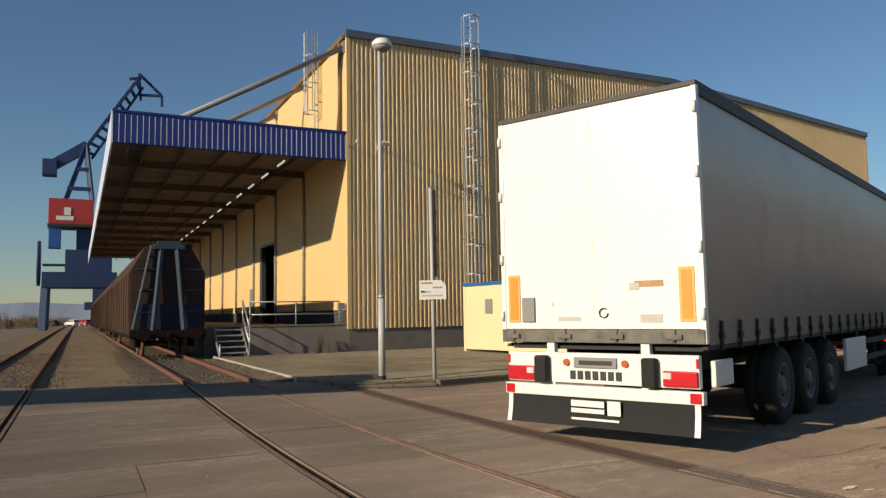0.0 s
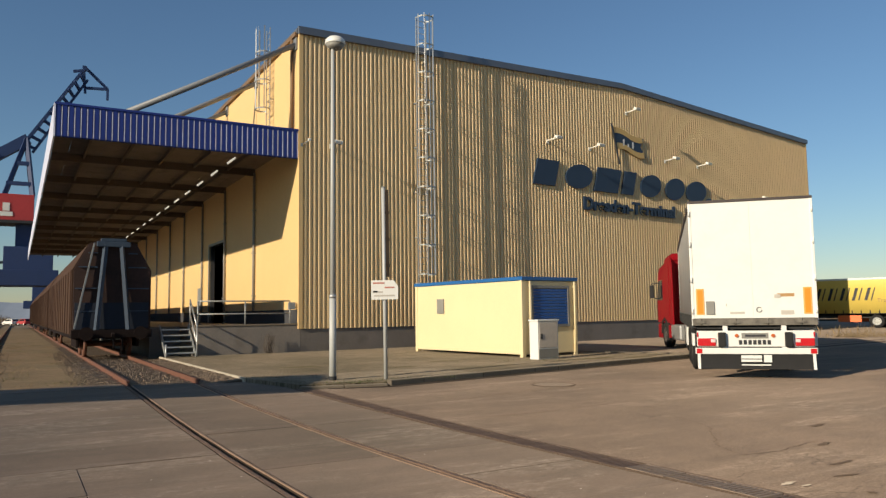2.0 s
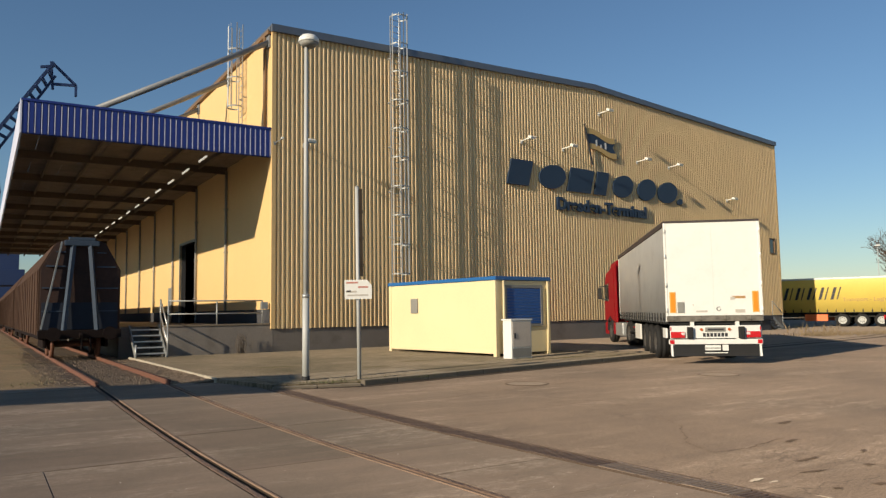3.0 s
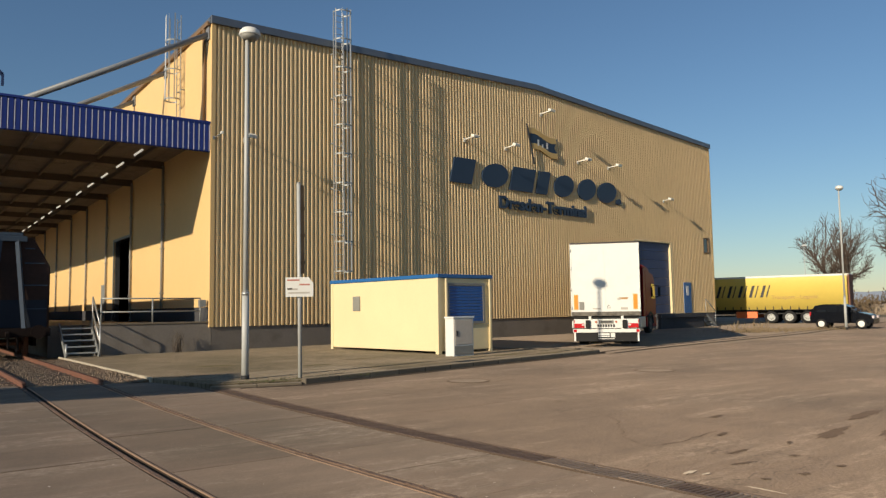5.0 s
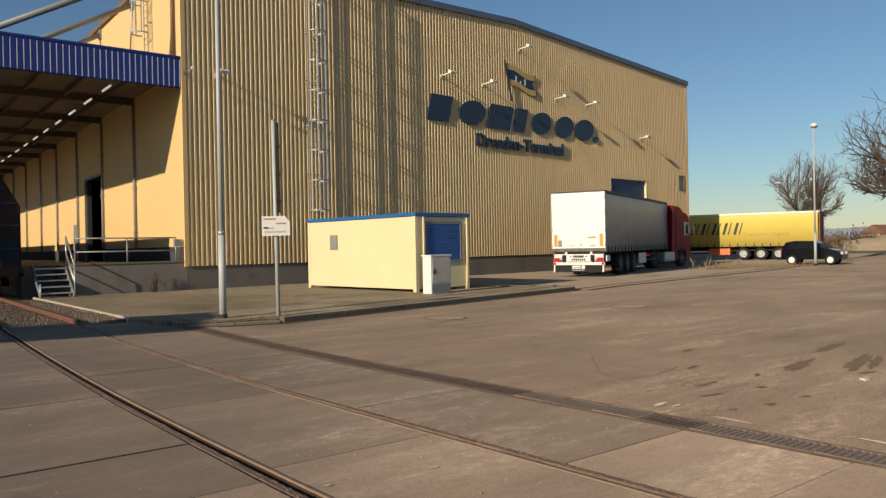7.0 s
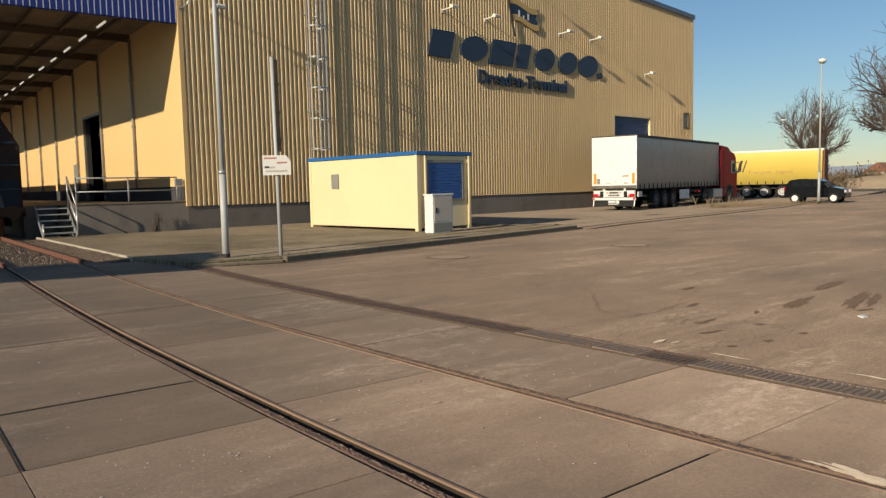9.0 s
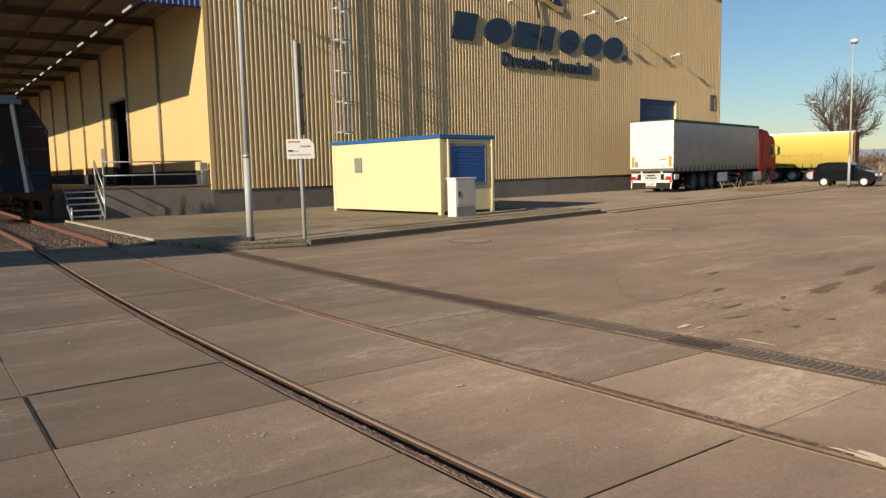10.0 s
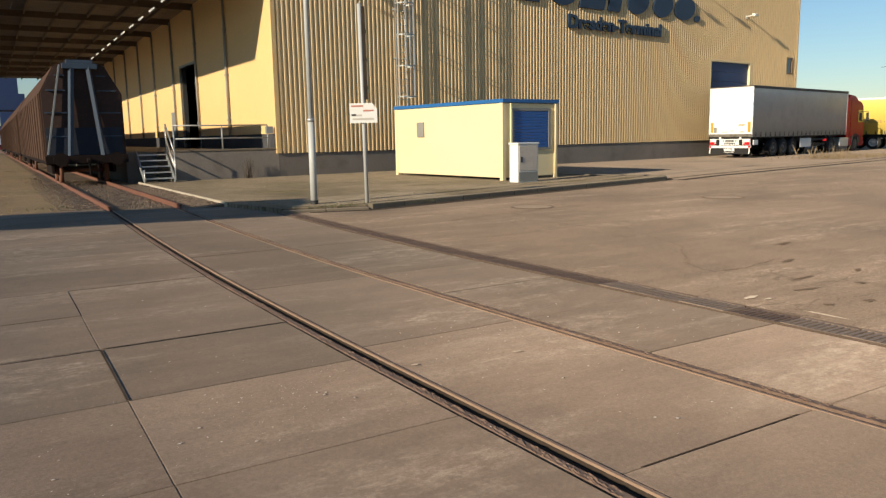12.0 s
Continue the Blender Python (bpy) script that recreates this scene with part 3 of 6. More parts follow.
for k in range(40):
    share("grating", grate if k + random.uniform(-5, 5) < 18 else silted, drain, pose(-4.305 + bend(-4.3, -32.95 + 0.5 * k), -33.2 + 0.5 * k, random.uniform(-0.004, 0.002)))

# ---- warehouse ----
FRONT, DEPTH = 38.5, 72.0
def roof_z(x):
    return 13.0 + 0.95 * (1 - abs(x - 19.2) / 19.2) if x < 19.2 else 13.95 - 0.78 * (x - 19.2) / (FRONT - 19.2)

warehouse = thing("warehouse", "large ochre-yellow corrugated steel warehouse with low roof", "warehouse", SITE)
bm = B()
box(bm, 0.0, FRONT - 0.06, 0.0, 0.3, -0.1, 1.02)
part("plinth", bm, plinth_grey, warehouse, "grey concrete plinth", m=SKEW)
SHEETS, RIBS = 27, 7
D0, D1 = 20 * FRONT / SHEETS, 23 * FRONT / SHEETS
DOOR_TOP = 5.75
bm = B()
prism(bm, [(0.02, 1.02), (D0, 1.02), (D0, DOOR_TOP), (D1, DOOR_TOP), (D1, 1.02), (FRONT - 0.02, 1.02), (FRONT - 0.02, roof_z(FRONT) - 0.1), (19.2, roof_z(19.2) - 0.1), (0.02, roof_z(0) - 0.1)], 1, 0.03, 0.3)
part("front_wall", bm, dark_base, warehouse, m=SKEW)

PITCH = FRONT / (SHEETS * RIBS)
def rib_line(x0, x1):
    """The folded outline of the sheeting between two places along the wall."""
    pts = []
    k = int(x0 / PITCH + 1e-6)
    while k * PITCH < x1 - 1e-6:
        b_ = k * PITCH
        for dx, dy in ((0.0, -0.066), (0.066, -0.066), (0.088, -0.004), (0.162, -0.004)):
            if x0 - 1e-6 <= b_ + dx <= x1 + 1e-6:
                pts.append((b_ + dx, dy))
        k += 1
    pts.append((x1, -0.066))
    return pts if pts[0][0] < x0 + 1e-5 else [(x0, pts[0][1])] + pts

def sheet(x0, x1, z0, z1=None):
    bm = B()
    line = rib_line(x0, x1)
    lo = [bm.verts.new((x, y, z0)) for x, y in line]
    hi = [bm.verts.new((x, y, roof_z(x) - 0.05 if z1 is None else z1)) for x, y in line]
    for k in range(len(line) - 1):
        bm.faces.new((lo[k], lo[k + 1], hi[k + 1], hi[k]))
    return part("cladding_sheet", bm, cladding, warehouse, m=SKEW)

for k in range(SHEETS):
    x0, x1 = k * FRONT / SHEETS, (k + 1) * FRONT / SHEETS
    if 20 <= k < 23:
        sheet(x0, x1, DOOR_TOP)
    elif k == SHEETS - 1:
        sheet(x0, x1, 0.98, 5.25)
        sheet(x0, x1, 6.35)
        sheet(x0, 37.16, 5.25, 6.35)
        sheet(37.95, x1, 5.25, 6.35)
    else:
        sheet(x0, x1, 0.98)
bm = B()
box(bm, -0.07, 0.10, -0.075, 0.02, 0.98, 13.0)
part("corner_trim", bm, panel_yellow, warehouse, m=SKEW)
bm = B()
box(bm, FRONT - 0.08, FRONT + 0.08, -0.075, 0.3, 0.98, roof_z(FRONT) - 0.1)
part("corner_trim", bm, panel_yellow, warehouse, m=SKEW)
for xa, xb in ((-0.12, 19.2), (19.2, FRONT + 0.12)):
    bm = B()
    bar(bm, (xa, -0.10, roof_z(xa) + 0.02), (xb, -0.10, roof_z(xb) + 0.02), 0.14, 0.30)
    part("verge_trim", bm, flashing, warehouse, "blue-grey sheet metal verge", m=SKEW)
bm = B()
lines = []
for x, dz in ((-0.15, -0.08), (19.2, -0.08), (FRONT + 0.1, -0.08), (FRONT + 0.1, 0.1), (19.2, 0.12), (-0.15, 0.12)):
    p = SKEW @ Vector((x, -0.03, roof_z(x) + dz))
    lines.append((bm.verts.new(p), bm.verts.new(p + Vector((0, DEPTH, 0)))))
bm.faces.new([q[0] for q in lines]), bm.faces.new([q[1] for q in lines][::-1])
for k in range(6):
    bm.faces.new((lines[k][0], lines[k][1], lines[(k + 1) % 6][1], lines[(k + 1) % 6][0]))
bmesh.ops.recalc_face_normals(bm, faces=bm.faces[:])
part("roof", bm, flashing, warehouse)
bm = B()
box(bm, -0.2, -0.02, 0.05, DEPTH, 12.82, 12.98)
part("gutter", bm, brown_edge, warehouse, "brown eaves gutter")

# side wall: smooth yellow panels between downpipes, with a loading door
S0, S1 = 12.05, 15.7
bm = B()
prism(bm, [(0.3, 5.5), (DEPTH, 5.5), (DEPTH, 12.9), (0.3, 12.9)], 0, 0.02, 0.25)
box(bm, 0.02, 0.25, 0.3, S0, 1.1, 5.5)
box(bm, 0.02, 0.25, S1, DEPTH, 1.1, 5.5)
part("side_wall", bm, dark_base, warehouse)
bays = [0.02, 6.1, 11.75, 17.3, 22.9, 28.2, 33.9, 39.6, 45.3, 51.0, 56.7, 62.4, 72.0]
for y0, y1 in zip(bays, bays[1:]):
    pieces = [(y0 + 0.02, S0, 1.74), (S1, y1 - 0.02, 1.74), (S0, S1, 5.5)] if y0 == 11.75 else [(y0 + 0.02, y1 - 0.02, 1.74)]
    for ya, yb, z in pieces:
        bm = B()
        box(bm, -0.055, 0.0, ya, yb, z, 12.85)
        part("wall_panel", bm, panel_yellow, warehouse, "smooth yellow wall panel")
bm = B()
box(bm, -0.03, 0.02, 0.02, S0, 1.1, 1.73)
box(bm, -0.03, 0.02, S1, DEPTH, 1.1, 1.73)
part("wall_base", bm, dark_base, warehouse, "black base strip")
for y in bays[1:-1]:
    bm = B()
    rod(bm, (-0.14, y, 1.74), (-0.14, y, 8.2), 0.06, seg=10)
    for z in (2.4, 4.4, 6.4):
        box(bm, -0.22, -0.05, y - 0.10, y + 0.10, z, z + 0.05)
    part("downpipe", bm, pipe_grey, warehouse, "dull grey metal downpipe")
bm = B()
rod(bm, (-0.16, 0.55, 8.95), (-0.16, 0.55, 12.8), 0.07, seg=10)
part("downpipe", bm, brown_edge, warehouse, "brown metal downpipe")
bm = B()
box(bm, -0.09, 0.06, S0 - 0.12, S0, 1.15, 5.62)
box(bm, -0.09, 0.06, S1, S1 + 0.12, 1.15, 5.62)
box(bm, -0.09, 0.06, S0, S1, 5.5, 5.62)
part("door_frame", bm, galv_dull, warehouse)
bm = B()
box(bm, -0.08, -0.04, 17.75, 18.7, 1.15, 3.2, bevel=0.01)
part("side_door", bm, galv_dull, warehouse, "small grey steel door")
# rear and far walls, floor
FR = SKEW @ Vector((FRONT, 0, 0))
bm = B()
box(bm, 0.3, FR.x, DEPTH - 0.3, DEPTH, 0, 13.0)
part("rear_wall", bm, cladding, warehouse)
bm = B()
box(bm, FR.x - 0.3, FR.x, FR.y + 0.3, DEPTH, 0, roof_z(FRONT) - 0.1)
part("far_wall", bm, cladding, warehouse)
bm = B()
prism(bm, [(0.26, 0.35), (FR.x - 0.3, FR.y + 0.3), (FR.x - 0.3, DEPTH - 0.3), (0.26, DEPTH - 0.3)], 2, -0.1, 1.1)
part("hall_floor", bm, plinth_grey, warehouse)

# front loading door, man door, window
gate = part("roller_door", B(), blue_paint, warehouse, "closed dark blue sectional door", m=SKEW)
bm = B()
box(bm, D0 - 0.06, D0 + 0.02, -0.06, 0.2, 1.0, DOOR_TOP + 0.06)
box(bm, D1 - 0.02, D1 + 0.24, -0.06, 0.2, 1.0, DOOR_TOP + 0.06)
box(bm, D0 + 0.02, D1 - 0.02, -0.06, 0.2, DOOR_TOP - 0.02, DOOR_TOP + 0.08)
part("frame", bm, cream_paint, gate)
for k in range(8):
    bm = B()
    box(bm, D0 + 0.02, D1 - 0.02, 0.10, 0.15, 1.02 + 0.59 * k, 1.60 + 0.59 * k, bevel=0.012)
    part("panel", bm, gate_blue, gate)
bm = B()
box(bm, 34.25, 35.2, -0.10, 0.0, 1.0, 3.1, bevel=0.01)
md = part("man_door", bm, blue_trim, warehouse, "bright blue steel door with a small window", m=SKEW)
bm = B()
box(bm, 34.55, 34.85, -0.112, -0.102, 2.2, 2.85)
part("pane", bm, white_paint, md)
win = part("window", B(), galv_dull, warehouse, "small dark window", m=SKEW)
bm = B()
for b4 in ((37.16, 37.23, 5.25, 6.35), (37.88, 37.95, 5.25, 6.35), (37.23, 37.88, 5.25, 5.32), (37.23, 37.88, 6.28, 6.35)):
    box(bm, b4[0], b4[1], -0.09, 0.02, b4[2], b4[3])
part("window_frame", bm, brown_edge, win)
bm = B()
box(bm, 37.23, 37.88, -0.02, 0.0, 5.32, 6.28)
part("pane", bm, dark_glass, win)

# front dock with steps
dock = thing("loading_dock", "low concrete dock with steel steps beside the blue door", "dock", face(0.35, 0))
bm = B()
box(bm, 30.2, 35.9, -0.6, -0.01, 0.72, 0.98, bevel=0.02)
box(bm, 30.3, 35.8, -0.45, -0.01, -0.05, 0.72)
part("dock_slab", bm, dark_base, dock)
for k in range(5):
    bm = B()
    box(bm, 35.92 + 0.26 * k, 36.18 + 0.26 * k, -0.55, -0.05, 0.80 - 0.19 * k, 0.84 - 0.19 * k)
    part("step", bm, galv_dull, dock)
for y in (-0.57, -0.03):
    bm = B()
    bar(bm, (35.9, y, 0.86), (37.3, y, 0.0), 0.04, 0.16)
    part("stringer", bm, galv_dull, dock)
bm = B()
rod(bm, (35.9, -0.57, 0.9), (35.9, -0.57, 1.95), 0.025)
rod(bm, (37.2, -0.57, 0.05), (37.2, -0.57, 1.1), 0.025)
rod(bm, (35.9, -0.57, 1.95), (37.2, -0.57, 1.1), 0.025)
part("handrail", bm, galv_dull, dock)

# side loading platform
platform = thing("loading_platform", "grey concrete rail loading platform along the side wall", "platform", SITE)
bm = B()
box(bm, -3.95, 0.06, 0.0, 3.0, -0.1, 1.13, bevel=0.02)
box(bm, -5.1, -0.04, 3.0, DEPTH, -0.1, 1.13, bevel=0.02)
part("platform_slab", bm, plinth_grey, platform)
bm = B()
box(bm, -3.97, -0.03, -0.03, 0.2, 1.134, 1.2, bevel=0.01)
part("coping", bm, kerb_stone, platform)

stairs = thing("steel_stairs", "galvanised steel steps with a handrail up to the platform", "stairs", SITE)
for k in range(5):
    bm = B()
    box(bm, -5.02, -4.06, -0.5 + 0.28 * k, -0.22 + 0.28 * k, 0.2 + 0.205 * k, 0.245 + 0.205 * k, bevel=0.006)
    part("tread", bm, galv, stairs)
for x in (-5.05, -4.03):
    bm = B()
    bar(bm, (x, -0.62, 0.08), (x, 0.95, 1.15), 0.04, 0.2)
    part("stringer", bm, galv_dull, stairs)
bm = B()
for p, q in (((-4.0, -0.55, 0.0), (-4.0, -0.55, 1.15)), ((-4.0, 0.75, 1.0), (-4.0, 0.75, 2.15)), ((-4.0, -0.55, 1.15), (-4.0, 0.75, 2.15)), ((-4.0, -0.55, 0.6), (-4.0, 0.75, 1.6)), ((-5.05, -0.55, 0.0), (-5.05, -0.55, 0.55))):
    rod(bm, p, q, 0.026)
part("handrail", bm, galv, stairs)

railing = thing("platform_railing", "galvanised tube railing on the platform's end", "railing", SITE)
for x in (-3.85, -2.1, -0.35):
    bm = B()
    rod(bm, (x, 0.1, 1.13), (x, 0.1, 2.08), 0.028)
    part("post", bm, galv_dull, railing)
for z in (1.6, 2.08):
    bm = B()
    rod(bm, (-3.85, 0.1, z), (-0.35, 0.1, z), 0.026)
    part("rail_tube", bm, galv_dull, railing)
bm = B()
box(bm, -0.42, -0.16, -0.02, 0.14, 1.75, 2.02, bevel=0.01)
tagged(part("junction_box", bm, galv_dull, m=SITE), "small grey electric box on the wall corner", "box")

# ---- canopy ----
canopy = thing("canopy", "blue-edged steel canopy over the tracks", "canopy", SITE)
CL = 64.0
bm = B()
for j in range(14):
    x0 = -8.6 + 0.61 * j
    for k in range(22):
        y0 = 0.1 + CL / 22 * k
        box(bm, x0 + 0.0, x0 + 0.606, y0, y0 + CL / 22 - 0.004, 8.385 + 0.012 * ((j + k) % 2), 8.40 + 0.012 * ((j + k) % 2))
part("soffit_sheet", bm, soffit, canopy, "stained brown translucent roof sheets", kind="stuff")
for k in range(43):
    x0 = -8.7 + 8.6 / 43 * k
    bm = B()
    line = [(x0, 0.02), (x0 + 0.012, -0.045), (x0 + 0.15, -0.045), (x0 + 0.165, 0.02), (x0 + 0.2, 0.02)]
    lo = [bm.verts.new((x, y, 7.76)) for x, y in line]
    hi = [bm.verts.new((x, y, 8.88)) for x, y in line]
    for i in range(4):
        bm.faces.new((lo[i], lo[i + 1], hi[i + 1], hi[i]))
    part("fascia_sheet", bm, blue_sheet, canopy)
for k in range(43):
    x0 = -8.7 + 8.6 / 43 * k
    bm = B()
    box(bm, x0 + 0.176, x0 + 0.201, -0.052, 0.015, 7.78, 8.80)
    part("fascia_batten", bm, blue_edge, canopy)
bm = B()
box(bm, -8.74, -0.08, -0.07, 0.06, 8.86, 8.94)
box(bm, -8.74, -0.08, 0.022, 0.05, 7.74, 8.86)
part("fascia_cap", bm, blue_sheet, canopy)
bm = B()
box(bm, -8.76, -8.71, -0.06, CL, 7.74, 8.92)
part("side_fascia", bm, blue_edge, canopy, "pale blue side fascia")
for y in [0.6] + bays[1:-2]:
    bm = B()
    box(bm, -8.6, -0.1, y - 0.05, y + 0.05, 8.06, 8.08)
    box(bm, -8.6, -0.1, y - 0.012, y + 0.012, 8.08, 8.36)
    box(bm, -8.6, -0.1, y - 0.06, y + 0.06, 8.36, 8.38)
    part("cross_beam", bm, beam_brown, canopy)
for x in (-7.4, -5.9, -4.4, -2.9, -1.4):
    bm = B()
    box(bm, x - 0.04, x + 0.04, 0.1, CL, 8.20, 8.36)
    part("purlin", bm, beam_brown, canopy)
for k in range(4):
    y = bays[k] if k else 0.33
    bm = B()
    rod(bm, (-0.05, y, 12.55), (-6.4, y, 8.95), 0.11, seg=12)
    box(bm, -0.12, 0.0, y - 0.2, y + 0.2, 12.3, 12.8)
    box(bm, -6.7, -6.1, y - 0.15, y + 0.15, 8.62, 8.98)
    part("tie_strut", bm, rusty_pipe, canopy, "grey tubular tie strut")
bm = B()
rod(bm, (0, 0, 0), (0, 1.2, 0), 0.022, seg=8)
box(bm, -0.03, 0.03, 0.0, 1.2, 0.022, 0.055)
tube = tagged(part("tube_lamp", bm, tube_lit, m=site(-2.35, 0.9, 7.72)), "white fluorescent tube lamp under the canopy", "lamp", group="tube lamps under the canopy")
for k in range(1, 16):
    copy_thing(tube, site(-2.35, 0.9 + 2.95 * k, 7.72))

# ---- ladders ----
def cage_ladder(name, label, m, z0, z1, cage0):
    """A wall ladder with safety hoops; its own x runs along the wall, -y out of it."""
    lad = thing(name, label, "ladder", m)
    for x in (-0.26, 0.26):
        bm = B()
        box(bm, x - 0.022, x + 0.022, -0.26, -0.225, z0, z1)
        part("stile", bm, galv, lad)
    bm = B()
    rod(bm, (-0.25, -0.242, 0), (0.25, -0.242, 0), 0.014, seg=6)
    me_r = bpy.data.meshes.new("rung")
    bm.to_mesh(me_r)
    bm.free()
    me_r.materials.append(galv)
    z = z0 + 0.15
    while z < z1:
        share("rung", me_r, lad, pose(0, 0, z))
        z += 0.28
    ring = [(-0.27, -0.26), (-0.37, -0.36), (-0.39, -0.53), (-0.31, -0.70), (-0.14, -0.79), (0.14, -0.79), (0.31, -0.70), (0.39, -0.53), (0.37, -0.36), (0.27, -0.26)]
    bm = B()
    hoop = [[bm.verts.new((p[0] * g_, -0.24 + (p[1] + 0.24) * g_, z_)) for g_, z_ in ((1.0, -0.03), (1.0, 0.03), (0.97, 0.03), (0.97, -0.03))] for p in ring]
    for p, q in zip(hoop, hoop[1:]):
        for i in range(4):
            bm.faces.new((p[i], q[i], q[(i + 1) % 4], p[(i + 1) % 4]))
    bmesh.ops.recalc_face_normals(bm, faces=bm.faces[:])
    me_h = bpy.data.meshes.new("hoop")
    bm.to_mesh(me_h)
    bm.free()
    me_h.materials.append(galv_dull)
    z = cage0
    while z < z1 + 0.05:
        share("hoop", me_h, lad, pose(0, 0, z))
        z += 1.27
    # upright flats, each lying along the hoop
    for x, y, turn in ((-0.38, -0.53, 90), (0.38, -0.53, 90), (-0.22, -0.74, 28), (0.22, -0.74, -28), (0.0, -0.785, 0)):
        bm = B()
        box(bm, -0.028, 0.028, -0.004, 0.004, cage0, z1, pose(x, y, 0, 0, 0, turn))
        part("cage_bar", bm, galv, lad)
    z = z0 + 0.4
    while z < z1 - 1.2:
        for x in (-0.26, 0.26):
            bm = B()
            box(bm, x - 0.015, x + 0.015, -0.23, -0.04, z, z + 0.05)
            part("bracket", bm, galv_dull, lad)
        z += 2.0
    return lad

cage_ladder("cage_ladder", "galvanised caged ladder up the front wall", face(5.72, 0, 0) @ Matrix.Diagonal((1, 1.22, 1, 1)), 2.4, 14.75, 3.2)
cage_ladder("cage_ladder", "galvanised caged roof ladder above the canopy", SITE @ pose(0, 3.6, 0, 0, 0, -90), 8.62, 14.3, 10.6)

# ---- wall floodlights ----
def wall_light(x, z, reach=0.82):
    wl = thing("wall_floodlight", "white floodlight on an arm fixed to the corrugated wall", "lamp", face(x, 0, z), group="floodlights on the front wall")
    bm = B()
    rod(bm, (0, -0.04, -0.02), (0, -reach, 0.03), 0.035, seg=8)
    box(bm, -0.07, 0.07, -0.09, -0.07, -0.15, 0.05)
    part("arm", bm, tube_white, wl)
    bm = B()
    box(bm, -0.2, 0.2, -0.13, 0.1, -0.07, 0.07, pose(0, -reach - 0.05, 0.03, 25, 0, 0), bevel=0.03)
    part("lamp_head", bm, tube_white, wl)
    bm = B()
    box(bm, -0.16, 0.16, -0.1, 0.07, -0.078, -0.071, pose(0, -reach - 0.05, 0.03, 25, 0, 0))
    part("lamp_glass", bm, dark_glass, wl)
    return wl

for x, z, reach in ((13.55, 10.18, 0.82), (16.6, 10.15, 0.82), (19.6, 12.52, 0.82), (22.85, 10.15, 0.82), (25.9, 10.15, 0.82), (32.1, 8.62, 0.6), (1.35, 8.45, 0.62)):
    wall_light(x, z, reach)

arm = thing("bracket_arm", "thin grey steel bracket arm at the canopy's corner", "bracket", face(0.05, 0, 8.32))
bm = B()
rod(bm, (0, -0.07, 0), (0, -0.75, 0.05), 0.018, seg=8)
box(bm, -0.05, 0.05, -0.085, -0.06, -0.07, 0.07)
part("arm", bm, galv_dull, arm)
bm = B()
box(bm, -0.05, 0.05, -0.83, -0.73, 0.02, 0.12, bevel=0.015)
part("fitting", bm, tube_white, arm, "small white fitting")

# ---- company sign: raised blue shapes in place of the trade name ----
sign = thing("company_sign", "raised dark blue slanted sign shapes on the wall", "sign", face(12.45, -0.2, 7.88) @ pose(0, 0.05, 0))
def slant(pts, x, w, h):
    return [(x + px * w + 0.28 * pz * h, pz * h) for px, pz in pts]
SLAB = [(0, 0), (1, 0), (1, 1), (0, 1)]
OVAL = [(0.5 + 0.5 * math.cos(k * math.tau / 28), 0.5 + 0.5 * math.sin(k * math.tau / 28)) for k in range(28)]
SIGN_H = 1.3
for pts, x, w, h in ((SLAB, 0.0, 1.5, SIGN_H), (OVAL, 2.12, 1.95, SIGN_H), (SLAB, 4.35, 1.85, SIGN_H), (SLAB, 6.5, 0.95, SIGN_H), (OVAL, 7.95, 1.75, SIGN_H), (OVAL, 10.15, 1.7, SIGN_H), (OVAL, 12.05, 1.9, SIGN_H), (OVAL, 14.1, 0.5, 0.36)):
    bm = B()
    prism(bm, slant(pts, x, w, h), 1, 0.0, 0.11)
    part("sign_shape", bm, sign_blue, sign)

def text(name, body, size, m, mat, parent=None, depth=0.0, label="", category="", width=None):
    cu = bpy.data.curves.new(name, "FONT")
    cu.body, cu.size, cu.extrude = body, size, depth
    cu.materials.append(mat)
    ob = new(name, cu)
    if parent is not None:
        ob.parent = parent
    ob.matrix_basis = m
    return tagged(ob, label, category)

lettering = text("sign_lettering", "Dresden-Terminal", 0.86, face(15.95, -0.13, 6.85) @ pose(0, 0, 0, 90, 0, 0) @ Matrix.Diagonal((1.18, 1.05, 1, 1)), sign_blue, depth=0.05, label="raised dark blue lettering on the wall", category="sign")
lettering.data.offset = 0.03

flag = thing("flag_sign", "blue and gold swallow-tailed flag sign on the wall", "sign", face(18.28, -0.15, 9.5) @ Matrix.Diagonal((1.12, 1, 1.03, 1)))
bm = B()
bar(bm, (0.5, -0.02, 0.0), (0.0, -0.02, 2.15), 0.07, 0.07)
part("flagpole", bm, print_dark, flag)
def wave(z0, z1, mat, y, x_end=2.4, notch=0.0):
    bm = B()
    lo, hi = [], []
    for k in range(13):
        f = k / 12
        dz = 0.11 * math.sin(f * 5.6 + 0.4) - 0.22 * f
        x = 0.06 + f * x_end
        lo.append((x + 0.42 * (1 - (z0 - 0.55) / 1.5) * (1 - f * 0.5), z0 + dz))
        hi.append((x + 0.42 * (1 - (z1 - 0.55) / 1.5) * (1 - f * 0.5), z1 + dz))
    tip = [((lo[-1][0] + hi[-1][0]) / 2 - notch, (lo[-1][1] + hi[-1][1]) / 2)] if notch else []
    prism(bm, lo + tip + hi[::-1], 1, y, y + 0.05)
    part("flag_field", bm, mat, flag)
wave(0.85, 1.9, sign_blue, 0.0, 2.3, 0.35)
wave(1.62, 1.92, flag_gold, -0.02, 2.15)
wave(0.8, 1.1, flag_gold, -0.02, 2.15)
